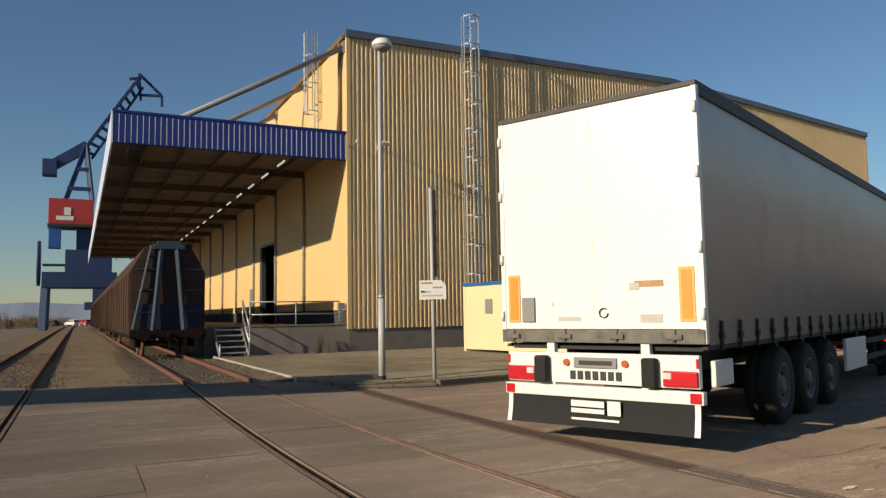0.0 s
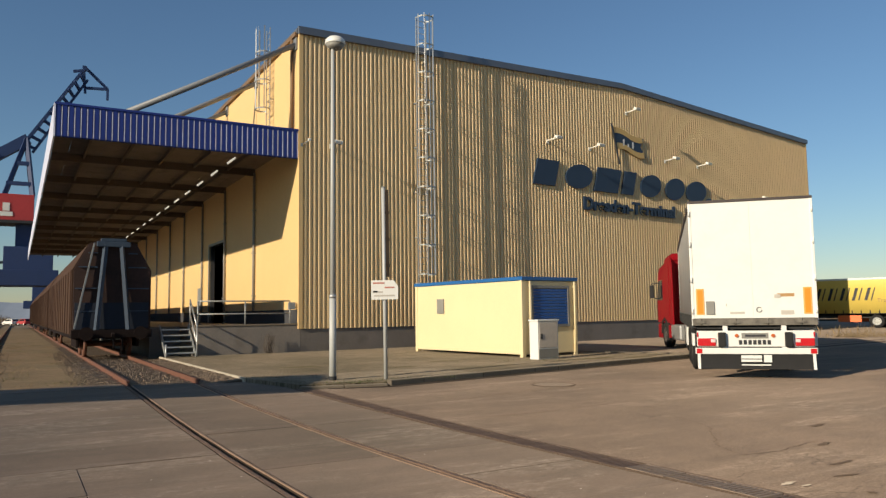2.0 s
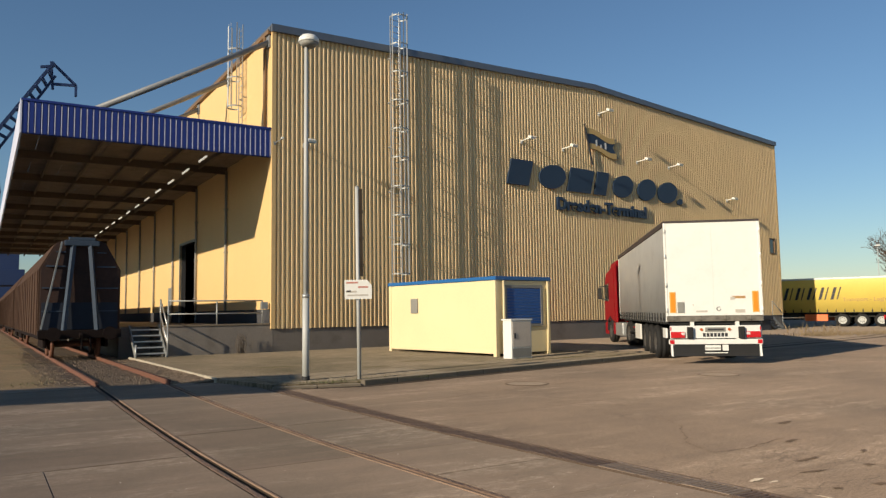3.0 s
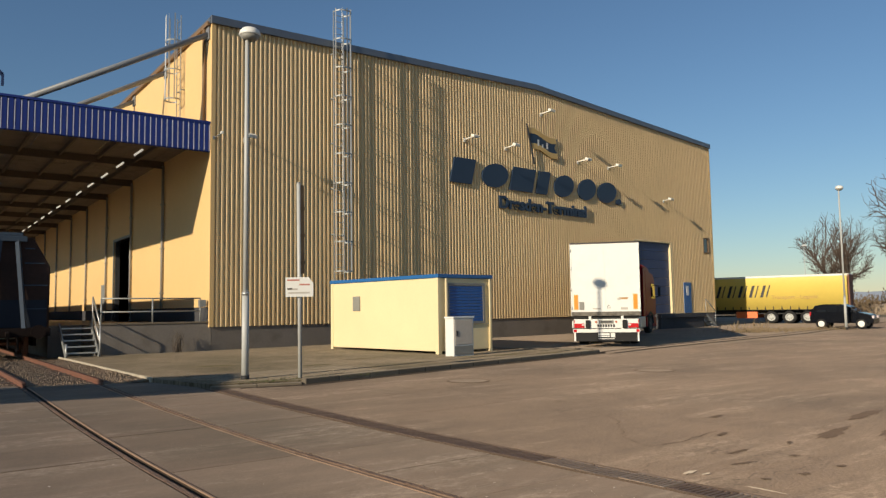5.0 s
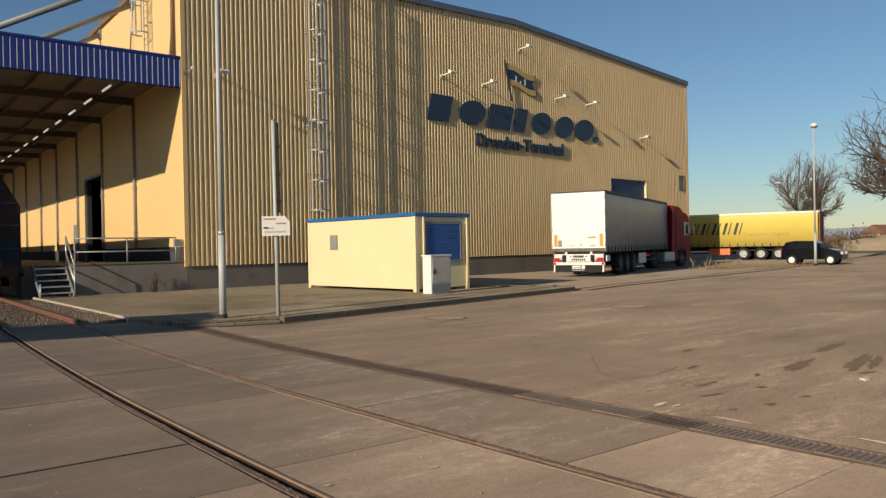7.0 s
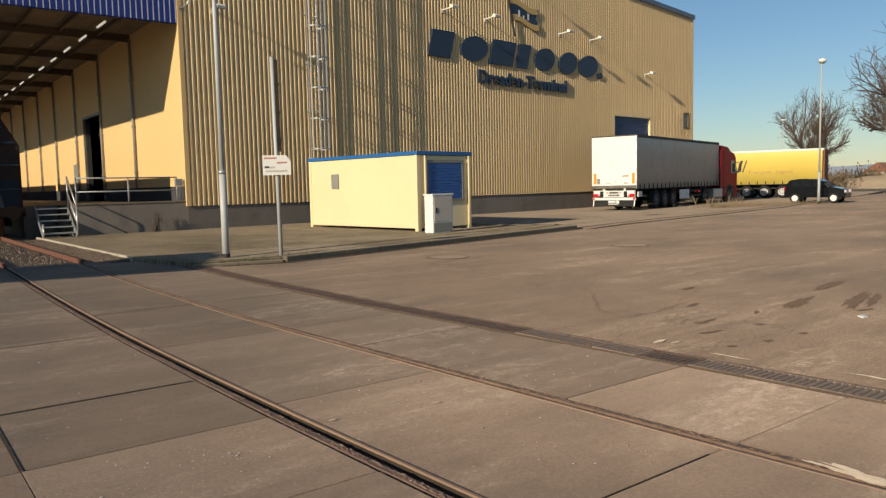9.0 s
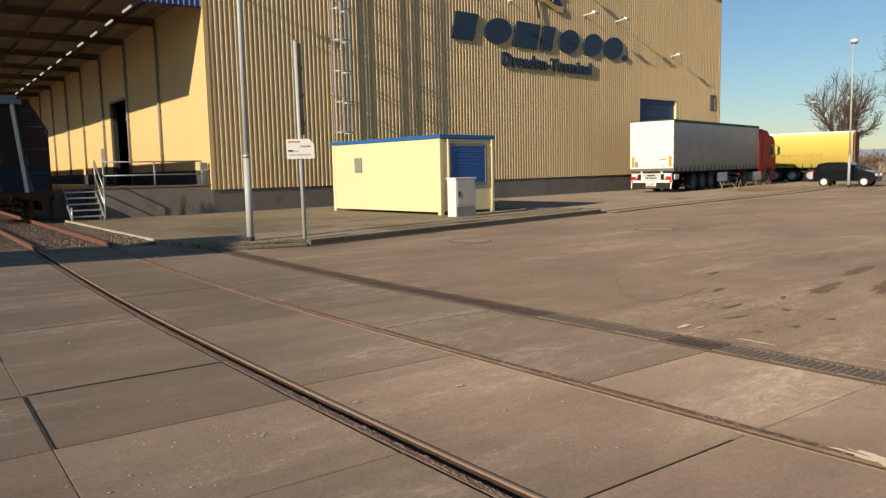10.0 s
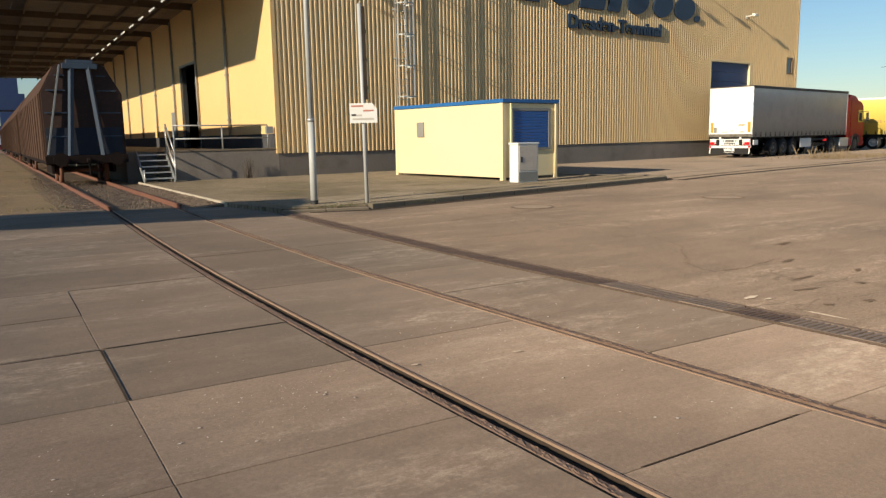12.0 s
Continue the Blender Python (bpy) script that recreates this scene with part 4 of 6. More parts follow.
for x, w in ((0.78, 0.12), (1.12, 0.1), (1.45, 0.13)):
    bm = B()
    box(bm, x, x + w, -0.03, -0.024, 1.15 - 0.12 * x, 1.5 - 0.12 * x if w > 0.11 else 1.32 - 0.12 * x)
    part("flag_mark", bm, white_paint, flag)

# ---- site hut ----
hut = thing("site_hut", "cream site container hut with blue roof trim and shutter", "hut", pose(4.19, 23.6, 0.085, 0, 0, 32.0))
# own axes: corner at the origin, x along the short front, y along the long side
bm = B()
box(bm, 0.0, 2.44, 0.0, 6.06, 0.09, 2.45, bevel=0.015)
part("hut_body", bm, cream_paint, hut)
for x in (0.0, 2.44):
    for y in (0.0, 6.06):
        bm = B()
        box(bm, x - 0.02 if x == 0 else x - 0.13, x + 0.13 if x == 0 else x + 0.02, y - 0.02 if y == 0 else y - 0.13, y + 0.13 if y == 0 else y + 0.02, 0.0, 2.46, bevel=0.012)
        part("corner_post", bm, cream_paint, hut)
bm = B()
box(bm, -0.05, 2.49, -0.07, 6.11, 2.46, 2.58, bevel=0.012)
part("roof_trim", bm, blue_trim, hut, "bright blue roof edge")
sh = part("shutter", B(), blue_paint, hut, "closed blue roller shutter")
for k in range(12):
    bm = B()
    box(bm, 0.46, 2.0, -0.045, -0.004, 1.03 + 0.098 * k, 1.12 + 0.098 * k, bevel=0.008)
    part("slat", bm, blue_paint, sh)
bm = B()
for b4 in ((0.38, 0.455, 0.95, 2.3), (2.005, 2.09, 0.95, 2.3), (0.455, 2.005, 2.215, 2.3), (0.455, 2.005, 0.95, 1.02)):
    box(bm, b4[0], b4[1], -0.06, -0.004, b4[2], b4[3])
part("frame", bm, grey_plastic, sh)
bm = B()
box(bm, -0.045, -0.004, 4.2, 4.62, 1.42, 1.95, bevel=0.01)
part("vent_plate", bm, grey_plastic, hut, "grey wall vent")
bm = B()
rod(bm, (0.28, -0.08, 0.1), (0.28, -0.08, 2.44), 0.03)
part("downpipe", bm, cream_paint, hut)
bm = B()
rod(bm, (2.3, -0.08, 0.1), (2.3, -0.08, 2.44), 0.03)
part("downpipe", bm, cream_paint, hut)

cabinet = thing("cable_cabinet", "weathered light grey street cable cabinet beside the hut", "cabinet", pose(4.45, 22.42, 0.085, 0, 0, 32.0))
bm = B()
box(bm, 0.0, 0.85, 0.0, 0.38, 0.0, 1.16, bevel=0.012)
part("cabinet_body", bm, white_paint, cabinet)
bm = B()
box(bm, -0.03, 0.88, -0.03, 0.41, 1.16, 1.21, bevel=0.012)
part("lid", bm, white_paint, cabinet)
bm = B()
box(bm, 0.05, 0.80, -0.014, -0.002, 0.36, 1.12, bevel=0.005)
cd = part("cabinet_door", bm, plaster, cabinet)
bm = B()
box(bm, 0.10, 0.16, -0.03, -0.016, 0.62, 0.78)
part("lock", bm, print_dark, cd)
bm = B()
box(bm, 0.03, 0.82, -0.012, -0.002, 0.04, 0.32, bevel=0.004)
part("base_panel", bm, grey_plastic, cabinet)

shrub = thing("dead_shrub", "leafless brown shrub against the platform wall", "shrub", site(-1.25, -0.25, 0.08) @ Matrix.Diagonal((0.6, 0.6, 0.85, 1)))
bm = B()
rq = random.Random(31)
for k in range(46):
    p = Vector((rq.gauss(0, 0.1), rq.gauss(0, 0.05), 0))
    for i in range(4):
        q = p + Vector((rq.gauss(0, 0.1), rq.gauss(0, 0.04), rq.uniform(0.12, 0.3)))
        rod(bm, p, q, 0.012 - 0.002 * i, 0.01 - 0.002 * i, seg=3, caps=False)
        p = q
part("stems", bm, bark, shrub)

# small yard boulder and post near the wall
bollard = thing("marker_post", "short grey concrete marker post at the wall", "post", site(5.2, -0.55, 0.085))
bm = B()
box(bm, -0.09, 0.09, -0.06, 0.06, 0, 0.6, bevel=0.02)
part("post_body", bm, galv_dull, bollard)

# ---- lamp post and sign post ----
def lamp_post(m, h, label, r=0.085, head=0.34):
    lp = thing("street_lamp", label, "street lamp", m, group="street lamps")
    bm = B()
    rod(bm, (0, 0, 0), (0, 0, 1.9), r, r * 0.93, seg=14)
    rod(bm, (0, 0, 1.9), (0, 0, h - 0.2), r * 0.72, r * 0.5, seg=14)
    part("pole", bm, pole_paint, lp)
    bm = B()
    rod(bm, (0, 0, 1.86), (0, 0, 1.94), r * 1.05, r * 1.0, seg=14)
    part("collar", bm, galv, lp)
    bm = B()
    rod(bm, (0, 0, -0.01), (0, 0, 0.14), r * 1.15, r * 1.1, seg=14)
    part("foot", bm, chassis_dark, lp)
    bm = B()
    lathe(bm, [(-0.02, 0.06), (0.0, head * 0.62), (0.09, head * 0.95)], 20, pose(head * 0.25, 0, h - 0.25, 0, -90, 0))
    part("bowl", bm, grey_plastic, lp, "grey lower lamp bowl")
    bm = B()
    lathe(bm, [(0.0, head * 0.97), (0.03, head), (0.1, head * 0.95), (0.16, head * 0.7), (0.19, head * 0.3)], 20, pose(head * 0.25, 0, h - 0.16, 0, -90, 0))
    part("hood", bm, white_paint, lp, "white lamp hood")
    return lp

lamp_post(pose(-1.28, 16.75, 0.04), 7.82, "slim grey street lamp with white round head at the kerb", 0.08, 0.235)

post = thing("sign_post", "grey steel post with a small white notice board", "sign post", pose(-0.11, 16.76, 0.085, 0, -0.5, 0))
bm = B()
rod(bm, (0, 0, 0), (0, 0, 4.3), 0.045, seg=12)
part("pole", bm, pole_paint, post)
bm = B()
rod(bm, (0, 0, 4.3), (0, 0, 4.33), 0.05, 0.02, seg=12)
part("pole_cap", bm, galv_dull, post)
bm = B()
box(bm, 0.046, 0.115, -0.03, 0.03, 2.28, 4.25)
for z in (2.5, 3.1, 3.7):
    box(bm, 0.04, 0.13, -0.04, 0.04, z, z + 0.06)
part("cable_strip", bm, groove, post)
bm = B()
prism(bm, [(-0.3, 1.77), (0.3, 1.77), (0.3, 2.07), (0.2, 2.2), (-0.3, 2.2)], 1, -0.075, -0.055)
board = part("notice_board", bm, white_paint, post, "white board with faded handwriting")
for x, w, z, mt in ((-0.26, 0.26, 2.12, print_red), (0.0, 0.22, 2.02, print_red), (-0.26, 0.22, 1.92, print_soft), (-0.24, 0.46, 1.84, print_soft), (-0.26, 0.1, 1.93, print_dark)):
    bm = B()
    box(bm, x, x + w, -0.08, -0.077, z, z + 0.035)
    part("writing_bar", bm, mt, board)
bm = B()
box(bm, -0.05, 0.05, -0.054, 0.05, 1.9, 1.94)
box(bm, -0.05, 0.05, -0.054, 0.05, 2.08, 2.12)
part("clamp", bm, galv_dull, post)

# ---- manhole covers, spills, litter ----
for x, y in ((3.43, 15.73), (8.2, 16.75)):
    bm = B()
    rod(bm, (0, 0, -0.02), (0, 0, 0.006), 0.42, seg=28)
    mh = part("manhole_cover", bm, asphalt_yard, m=pose(x, y, 0))
    tagged(mh, "round concrete-filled manhole cover in the road", "manhole cover", group="manhole covers")
    bm = B()
    lathe(bm, [(0.0, 0.47), (0.008, 0.46), (0.0082, 0.425), (0.002, 0.42)], 28, pose(0, 0, 0, 0, -90, 0))
    part("cover_ring", bm, wet_patch, mh)

def blot(name, x, y, rx, ry, rot, mat, z, seed, label, category):
    r_ = random.Random(seed)
    bm = B()
    pts = []
    ph = [r_.uniform(0, 6.3) for _ in range(4)]
    for k in range(72):
        f = k * math.tau / 72
        c_, s_ = 1.6 * math.cos(f) + ph[0], 1.6 * math.sin(f) + ph[1]
        s = 0.9 + 0.5 * noise.noise((c_, s_, ph[2])) + 0.4 * noise.noise((3 * c_, 3 * s_, ph[3])) + 0.25 * noise.noise((8 * c_, 8 * s_, ph[3]))
        pts.append((rx * s * math.cos(f), ry * s * math.sin(f)))
    flat(bm, pts, 0)
    return tagged(part(name, bm, mat, m=pose(x, y, z, 0, 0, rot)), label, category, kind="structure")

for k, (x, y, rx, ry, rot) in enumerate(((6.2, 8.05, 0.5, 0.10, 36), (6.35, 8.2, 0.4, 0.05, 30), (7.05, 8.05, 0.8, 0.12, 40), (7.2, 7.95, 0.55, 0.06, 42), (7.6, 9.2, 0.6, 0.09, 34), (6.75, 7.75, 0.4, 0.06, 42), (6.55, 7.35, 0.15, 0.05, 10), (4.5, 7.3, 0.2, 0.03, 28), (4.2, 6.75, 0.17, 0.025, 14), (4.9, 6.95, 0.07, 0.04, 30), (4.45, 6.2, 0.07, 0.05, 30), (4.9, 8.3, 0.18, 0.035, 35), (5.6, 9.6, 0.18, 0.04, 35), (4.0, 6.1, 0.05, 0.03, 0), (5.3, 7.6, 0.1, 0.03, 40), (5.0, 6.4, 0.06, 0.03, 20))):
    blot("wet_stain", x, y, rx, ry, rot, wet_patch, 0.004 + 0.0004 * k, k, "dark damp stain on the asphalt", "stain")
for k, (x, y, rx, ry, rot) in enumerate(((3.5, 6.5, 0.10, 0.035, 40), (3.6, 6.4, 0.07, 0.02, 20), (3.75, 5.75, 0.2, 0.02, -64), (4.4, 4.75, 0.3, 0.025, -64), (2.86, 3.2, 0.26, 0.05, -68), (0.25, 4.9, 0.03, 0.01, 20), (1.0, 5.1, 0.035, 0.01, 10), (0.1, 4.95, 0.015, 0.006, 0))):
    blot("lime_stain", x, y, rx, ry, rot, lime_patch, 0.009 + 0.0004 * k, 20 + k, "pale crumbled lime stain on the ground", "stain")
for k, (x, y, rx, ry, rot) in enumerate(((-2.5, 21.2, 0.75, 0.22, 20), (0.3, 20.5, 0.5, 0.12, 30), (1.6, 22.6, 0.7, 0.14, 35), (6.2, 22.6, 0.8, 0.16, 30), (7.6, 22.9, 0.7, 0.12, 32))):
    blot("moss_stain", x, y, rx, ry, rot, moss_ground, 0.0895 + 0.0004 * k, 40 + k, "dark moss patch on the paving", "stain")

def crack(pts, w, seed):
    """A ragged open crack or seam in the asphalt through the given places."""
    r_ = random.Random(seed)
    bm = B()
    prev = None
    for (xa, ya), (xb, yb) in zip(pts, pts[1:]):
        n = max(2, int(math.hypot(xb - xa, yb - ya) / 0.09))
        d = Vector((yb - ya, xa - xb)).normalized()
        for k in range(n + 1):
            j = r_.gauss(0, 0.014)
            h = w * r_.uniform(0.25, 1.0) / 2
            x, y = xa + (xb - xa) * k / n + d.x * j, ya + (yb - ya) * k / n + d.y * j
            q = (bm.verts.new((x + d.x * h, y + d.y * h, 0.003)), bm.verts.new((x - d.x * h, y - d.y * h, 0.003)))
            if prev:
                bm.faces.new((prev[0], q[0], q[1], prev[1]))
            prev = q
    tagged(part("crack", bm, wet_patch), "ragged dark crack in the asphalt", "crack", kind="structure")

crack([(1.36, 13.47), (2.4, 14.36), (4.5, 15.82), (6.21, 16.79)], 0.035, 1)
crack([(1.42, 11.1), (2.3, 11.48), (3.61, 12.3)], 0.03, 2)
crack([(4.14, 10.83), (4.18, 9.74), (3.69, 8.36), (3.73, 7.82)], 0.02, 3)
crack([(3.73, 7.82), (4.19, 7.97), (4.93, 8.52)], 0.025, 4)
crack([(6.4, 14.6), (6.92, 14.96), (8.16, 15.3), (10.5, 16.4)], 0.03, 5)
bm = B()
box(bm, -0.05, 0.05, -0.035, 0.035, 0.0, 0.015, pose(0, 0, 0.004, 8, 0, 20), bevel=0.004)
tagged(part("paper_scrap", bm, white_paint, m=pose(6.18, 6.97, 0.0)), "crumpled scrap of white paper on the asphalt", "litter")

# ---- goods train ----
def wagon_shape(w):
    return [(-w, 0.95), (w, 0.95), (w, 3.2), (w * 0.62, 4.12), (w * 0.3, 4.3), (-w * 0.3, 4.3), (-w * 0.62, 4.12), (-w, 3.2)]

def wheelset(parent, y):
    bm = B()
    for sx in (-0.75, 0.75):
        lathe(bm, [(sx - 0.06, 0.36), (sx - 0.06, 0.45), (sx + 0.06, 0.46), (sx + 0.06, 0.2)], 20)
    rod(bm, (-0.8, 0, 0), (0.8, 0, 0), 0.08)
    part("wheelset", bm, rail_rust, parent, m=pose(0, y, 0.56))

def wagon(y0, length):
    w = thing("goods_wagon", "long brown covered goods wagon with blue end braces", "railway wagon", site(-6.73, y0), group="wagons of the goods train")
    bm = B()
    prism(bm, wagon_shape(1.3), 1, 0.55, length - 0.55)
    part("wagon_body", bm, wagon_brown, w)
    bm = B()
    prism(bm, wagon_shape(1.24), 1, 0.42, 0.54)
    # End wall is coloured darker than the wagon's sides.
    part("end_wall", bm, wagon_end, w, "dark blotchy red-brown end wall")
    bm = B()
    box(bm, -1.2, 1.2, 0.385, 0.418, 1.12, 2.05, bevel=0.006)
    part("end_panel", bm, wagon_blue, w, "dark blue lower end panel")
    n = int(length / 1.55)
    for k in range(n):
        y = 0.8 + k * (length - 1.6) / (n - 1)
        for s in (-1, 1):
            bm = B()
            box(bm, s * 1.3 - 0.03, s * 1.3 + 0.03, y - 0.04, y + 0.04, 0.96, 3.2)
            part("side_rib", bm, wagon_brown, w)
    bm = B()
    box(bm, -1.3, 1.3, 0.12, 0.4, 0.82, 1.1, bevel=0.02)
    box(bm, -1.25, 1.25, 0.4, length - 0.4, 0.8, 0.98)
    part("underframe", bm, wagon_dark, w)
    for s in (-1, 1):
        bm = B()
        bar(bm, (s * 0.52, 0.22, 1.05), (s * 0.26, 0.34, 4.1), 0.16, 0.12)
        part("end_brace", bm, wagon_brace, w, "blue steel end brace")
    bm = B()
    box(bm, -0.55, 0.55, 0.25, 0.46, 4.02, 4.2, bevel=0.02)
    box(bm, -0.42, 0.42, 0.28, 0.48, 4.2, 4.32, bevel=0.02)
    part("brace_head", bm, wagon_brace, w)
    for z, hw in ((1.75, 1.2), (2.55, 1.2), (3.3, 1.1), (3.8, 0.8)):
        for xa, xb in ((-hw, -0.5), (0.5, hw)):
            bm = B()
            bar(bm, (xa, 0.38, z), (xb, 0.38, z), 0.04, 0.04)
            part("end_bar", bm, wagon_brace, w)
    bm = B()
    bar(bm, (-1.2, 0.3, 1.15), (-0.62, 0.36, 4.15), 0.05, 0.05)
    part("ladder_stile", bm, galv_dull, w)
    for s in (-1, 1):
        bm = B()
        rod(bm, (s * 0.87, 0.2, 0.98), (s * 0.87, -0.3, 0.98), 0.09, seg=12)
        rod(bm, (s * 0.87, -0.3, 0.98), (s * 0.87, -0.36, 0.98), 0.23, seg=16)
        part("buffer", bm, wagon_dark, w)
    bm = B()
    bar(bm, (0, 0.2, 0.95), (0, -0.2, 0.9), 0.09, 0.12)
    bar(bm, (0, -0.16, 0.95), (0.02, -0.2, 0.45), 0.05, 0.05)
    bar(bm, (0.3, 0.15, 0.9), (0.34, 0.05, 0.4), 0.05, 0.05)
    part("coupling", bm, wagon_dark, w)
    for y in (1.9, 3.7, length - 3.7, length - 1.9):
        wheelset(w, y)
    for yc in (2.8, length - 2.8):
        bm = B()
        for s in (-1, 1):
            box(bm, s * 1.0 - 0.06, s * 1.0 + 0.06, yc - 1.3, yc + 1.3, 0.45, 0.8, bevel=0.03)
        part("bogie_frame", bm, wagon_dark, w)
    return w

y = 0.0
for k in range(4):
    wagon(y, 22.0)
    y += 22.5

# ---- road vehicles ----
def wheel(parent, x, y, r, w, rim=rim_paint, name="wheel", cap=False):
    out = 1 if x > 0 else -1
    bm = B()
    lathe(bm, [(-w / 2, r * 0.58), (-w / 2, r * 0.9), (-w / 2 + 0.04, r * 0.985), (-w * 0.18, r), (-w * 0.17, r * 0.985), (-w * 0.02, r * 0.985), (0.0, r), (w * 0.17, r), (w * 0.18, r * 0.985), (w / 2 - 0.04, r * 0.985), (w / 2, r * 0.9), (w / 2, r * 0.58)], 26, caps=False)
    t = part(name, bm, rubber, parent, m=pose(x, y, r))
    bm = B()
    o = out * w / 2
    prof = [(o * 0.2, r * 0.57), (o * 0.98, r * 0.585), (o * 0.96, r * 0.52), (o * 0.55, r * 0.45), (o * 0.6, r * 0.3), (o * 0.95, r * 0.2), (o * 1.0, r * 0.12)]
    if cap:
        prof = [(o * 0.2, r * 0.6), (o * 1.02, r * 0.6), (o * 1.06, r * 0.5), (o * 1.08, r * 0.12)]
    lathe(bm, prof if out > 0 else prof[::-1], 24)
    rm = part("rim", bm, rim, t)
    bm = B()
    for k in range(8):
        f = k * math.tau / 8
        rod(bm, (o * 0.58, r * 0.37 * math.cos(f), r * 0.37 * math.sin(f)), (o * 0.72, r * 0.37 * math.cos(f), r * 0.37 * math.sin(f)), r * 0.05, seg=6)
    part("wheel_nuts", bm, chassis_dark, t, kind="stuff")
    return t

LEN = 13.6
def semi_trailer(label, m, cloth, doors, skirt, rails_top, rims=rim_paint):
    """A curtain-side trailer: own origin on the ground under the middle of its rear, y forward."""
    tr = thing("semi_trailer", label, "trailer", m)
    for s in (-1, 1):
        bm = B()
        n = 40
        lo, hi = [], []
        for k in range(n + 1):
            y = 0.14 + (LEN - 0.28) * k / n
            dx = s * (1.262 + 0.010 * math.sin(k * 1.9) * math.sin(k * 0.37))
            lo.append(bm.verts.new((dx, y, 1.16)))
            hi.append(bm.verts.new((s * 1.262, y, 3.86)))
        li = [bm.verts.new((s * 1.235, 0.14 + (LEN - 0.28) * k / n, 1.16)) for k in range(n + 1)]
        for k in range(n):
            for q in ((lo[k], lo[k + 1], hi[k + 1], hi[k]), (li[k], lo[k], lo[k + 1], li[k + 1])):
                f = bm.faces.new(q if s > 0 else q[::-1])
                f.smooth = True
        bmesh.ops.recalc_face_normals(bm, faces=bm.faces[:])
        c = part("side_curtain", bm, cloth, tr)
        bm = B()
        box(bm, -0.012, 0.012, -0.025, 0.025, -0.32, 0.0)
        box(bm, -0.02, 0.02, -0.04, 0.04, -0.2, -0.13)
        me_s = bpy.data.meshes.new("strap")
        bm.to_mesh(me_s)
        bm.free()
        me_s.materials.append(chassis_dark)
        for k in range(22):
            share("strap", me_s, c, pose(s * 1.285, 0.45 + k * (LEN - 0.9) / 21, 1.42))
        bm = B()
        box(bm, s * 1.27 - 0.022, s * 1.27 + 0.022, 0.06, LEN - 0.02, 3.84, 3.99, bevel=0.01)
        part("roof_rail", bm, rails_top, tr)
        bm = B()
        box(bm, s * 1.24 - 0.03, s * 1.24 + 0.03, 0.06, LEN, 1.12, 1.155)
        part("side_rave", bm, chassis_dark, tr)
    bm = B()
    box(bm, -1.24, 1.24, 0.06, LEN - 0.02, 3.93, 3.965)
    part("roof_sheet", bm, white_paint, tr)
    bm = B()
    box(bm, -1.27, 1.27, LEN - 0.08, LEN, 1.1, 3.98, bevel=0.02)
    part("front_wall", bm, doors, tr)
    bm = B()
    box(bm, -1.2, 1.2, 0.1, LEN - 0.1, 1.1, 1.15)
    for x in (-0.5, 0.5):
        box(bm, x - 0.06, x + 0.06, 0.3, LEN - 0.6, 0.78, 1.1)
    for y in (3.0, 4.3, 5.6, 8.0, 10.5):
        box(bm, -1.1, 1.1, y, y + 0.1, 0.9, 1.09)
    part("chassis", bm, chassis_dark, tr)
    # rear doors
    for s in (-1, 1):
        bm = B()
        box(bm, 0.001 if s > 0 else -1.235, 1.235 if s > 0 else -0.001, 0.0, 0.05, 1.34, 3.93, bevel=0.003)
        part("rear_door", bm, doors, tr, "smooth white rear door leaf")
        bm = B()
        box(bm, s * 1.26 - 0.03, s * 1.26 + 0.03, -0.012, 0.07, 1.18, 3.96, bevel=0.01)
        part("corner_pillar", bm, doors, tr)
        for z in (1.5, 2.2, 3.0, 3.7):
            bm = B()
            rod(bm, (s * 1.268, -0.03, z - 0.06), (s * 1.268, -0.03, z + 0.06), 0.022)
            part("hinge", bm, doors, tr)
    bm = B()
    box(bm, -1.29, 1.29, -0.02, 0.08, 3.93, 3.99, bevel=0.01)
    part("top_rail", bm, rails_top, tr)
    bm = B()
    box(bm, -1.28, 1.28, -0.03, 0.12, 1.18, 1.335, bevel=0.012)
    part("rear_sill", bm, rear_frame, tr, "scraped dirty rear sill")
    for x in (-1.1, -0.38, 0.28, 0.95):
        bm = B()
        rod(bm, (x, -0.04, 1.2), (x, -0.04, 1.34), 0.02)
        box(bm, x - 0.09, x + 0.09, -0.06, -0.03, 1.23, 1.28)
        part("door_lock", bm, rear_frame, tr)
    # light bar
    bm = B()
    box(bm, -1.2, 1.2, -0.02, 0.06, 0.715, 1.065, bevel=0.012)
    lb = part("light_bar", bm, white_paint, tr, "white rear light panel")
    for s in (-1, 1):
        bm = B()
        box(bm, s * 1.0 - 0.19, s * 1.0 + 0.19, -0.06, -0.022, 0.73, 0.90, bevel=0.02)
        part("tail_lamp", bm, red_lens, lb, "red tail lamp")
        bm = B()
        box(bm, s * 0.86 - 0.05, s * 0.86 + 0.05, -0.068, -0.03, 0.81, 0.88, bevel=0.01)
        part("lamp_lens", bm, clear_lens, lb)
        bm = B()
        box(bm, s * 0.68 - 0.08, s * 0.68 + 0.08, -0.14, -0.022, 0.71, 1.03, bevel=0.03)
        part("rubber_buffer", bm, rubber, lb)
        bm = B()
        rod(bm, (s * 0.37, -0.05, 0.955), (s * 0.37, -0.02, 0.955), 0.04, seg=12)
        part("marker_lamp", bm, amber_lens, lb)
        bm = B()
        box(bm, s * 1.185 - 0.014, s * 1.185 + 0.014, -0.035, -0.022, 0.93, 1.03)
        part("reflector", bm, red_lens, lb)
    bm = B()
    box(bm, -0.27, 0.27, -0.045, -0.022, 0.895, 1.015, bevel=0.006)
    plate = part("number_plate", bm, grey_plastic, lb, "dull number plate")
    bm = B()
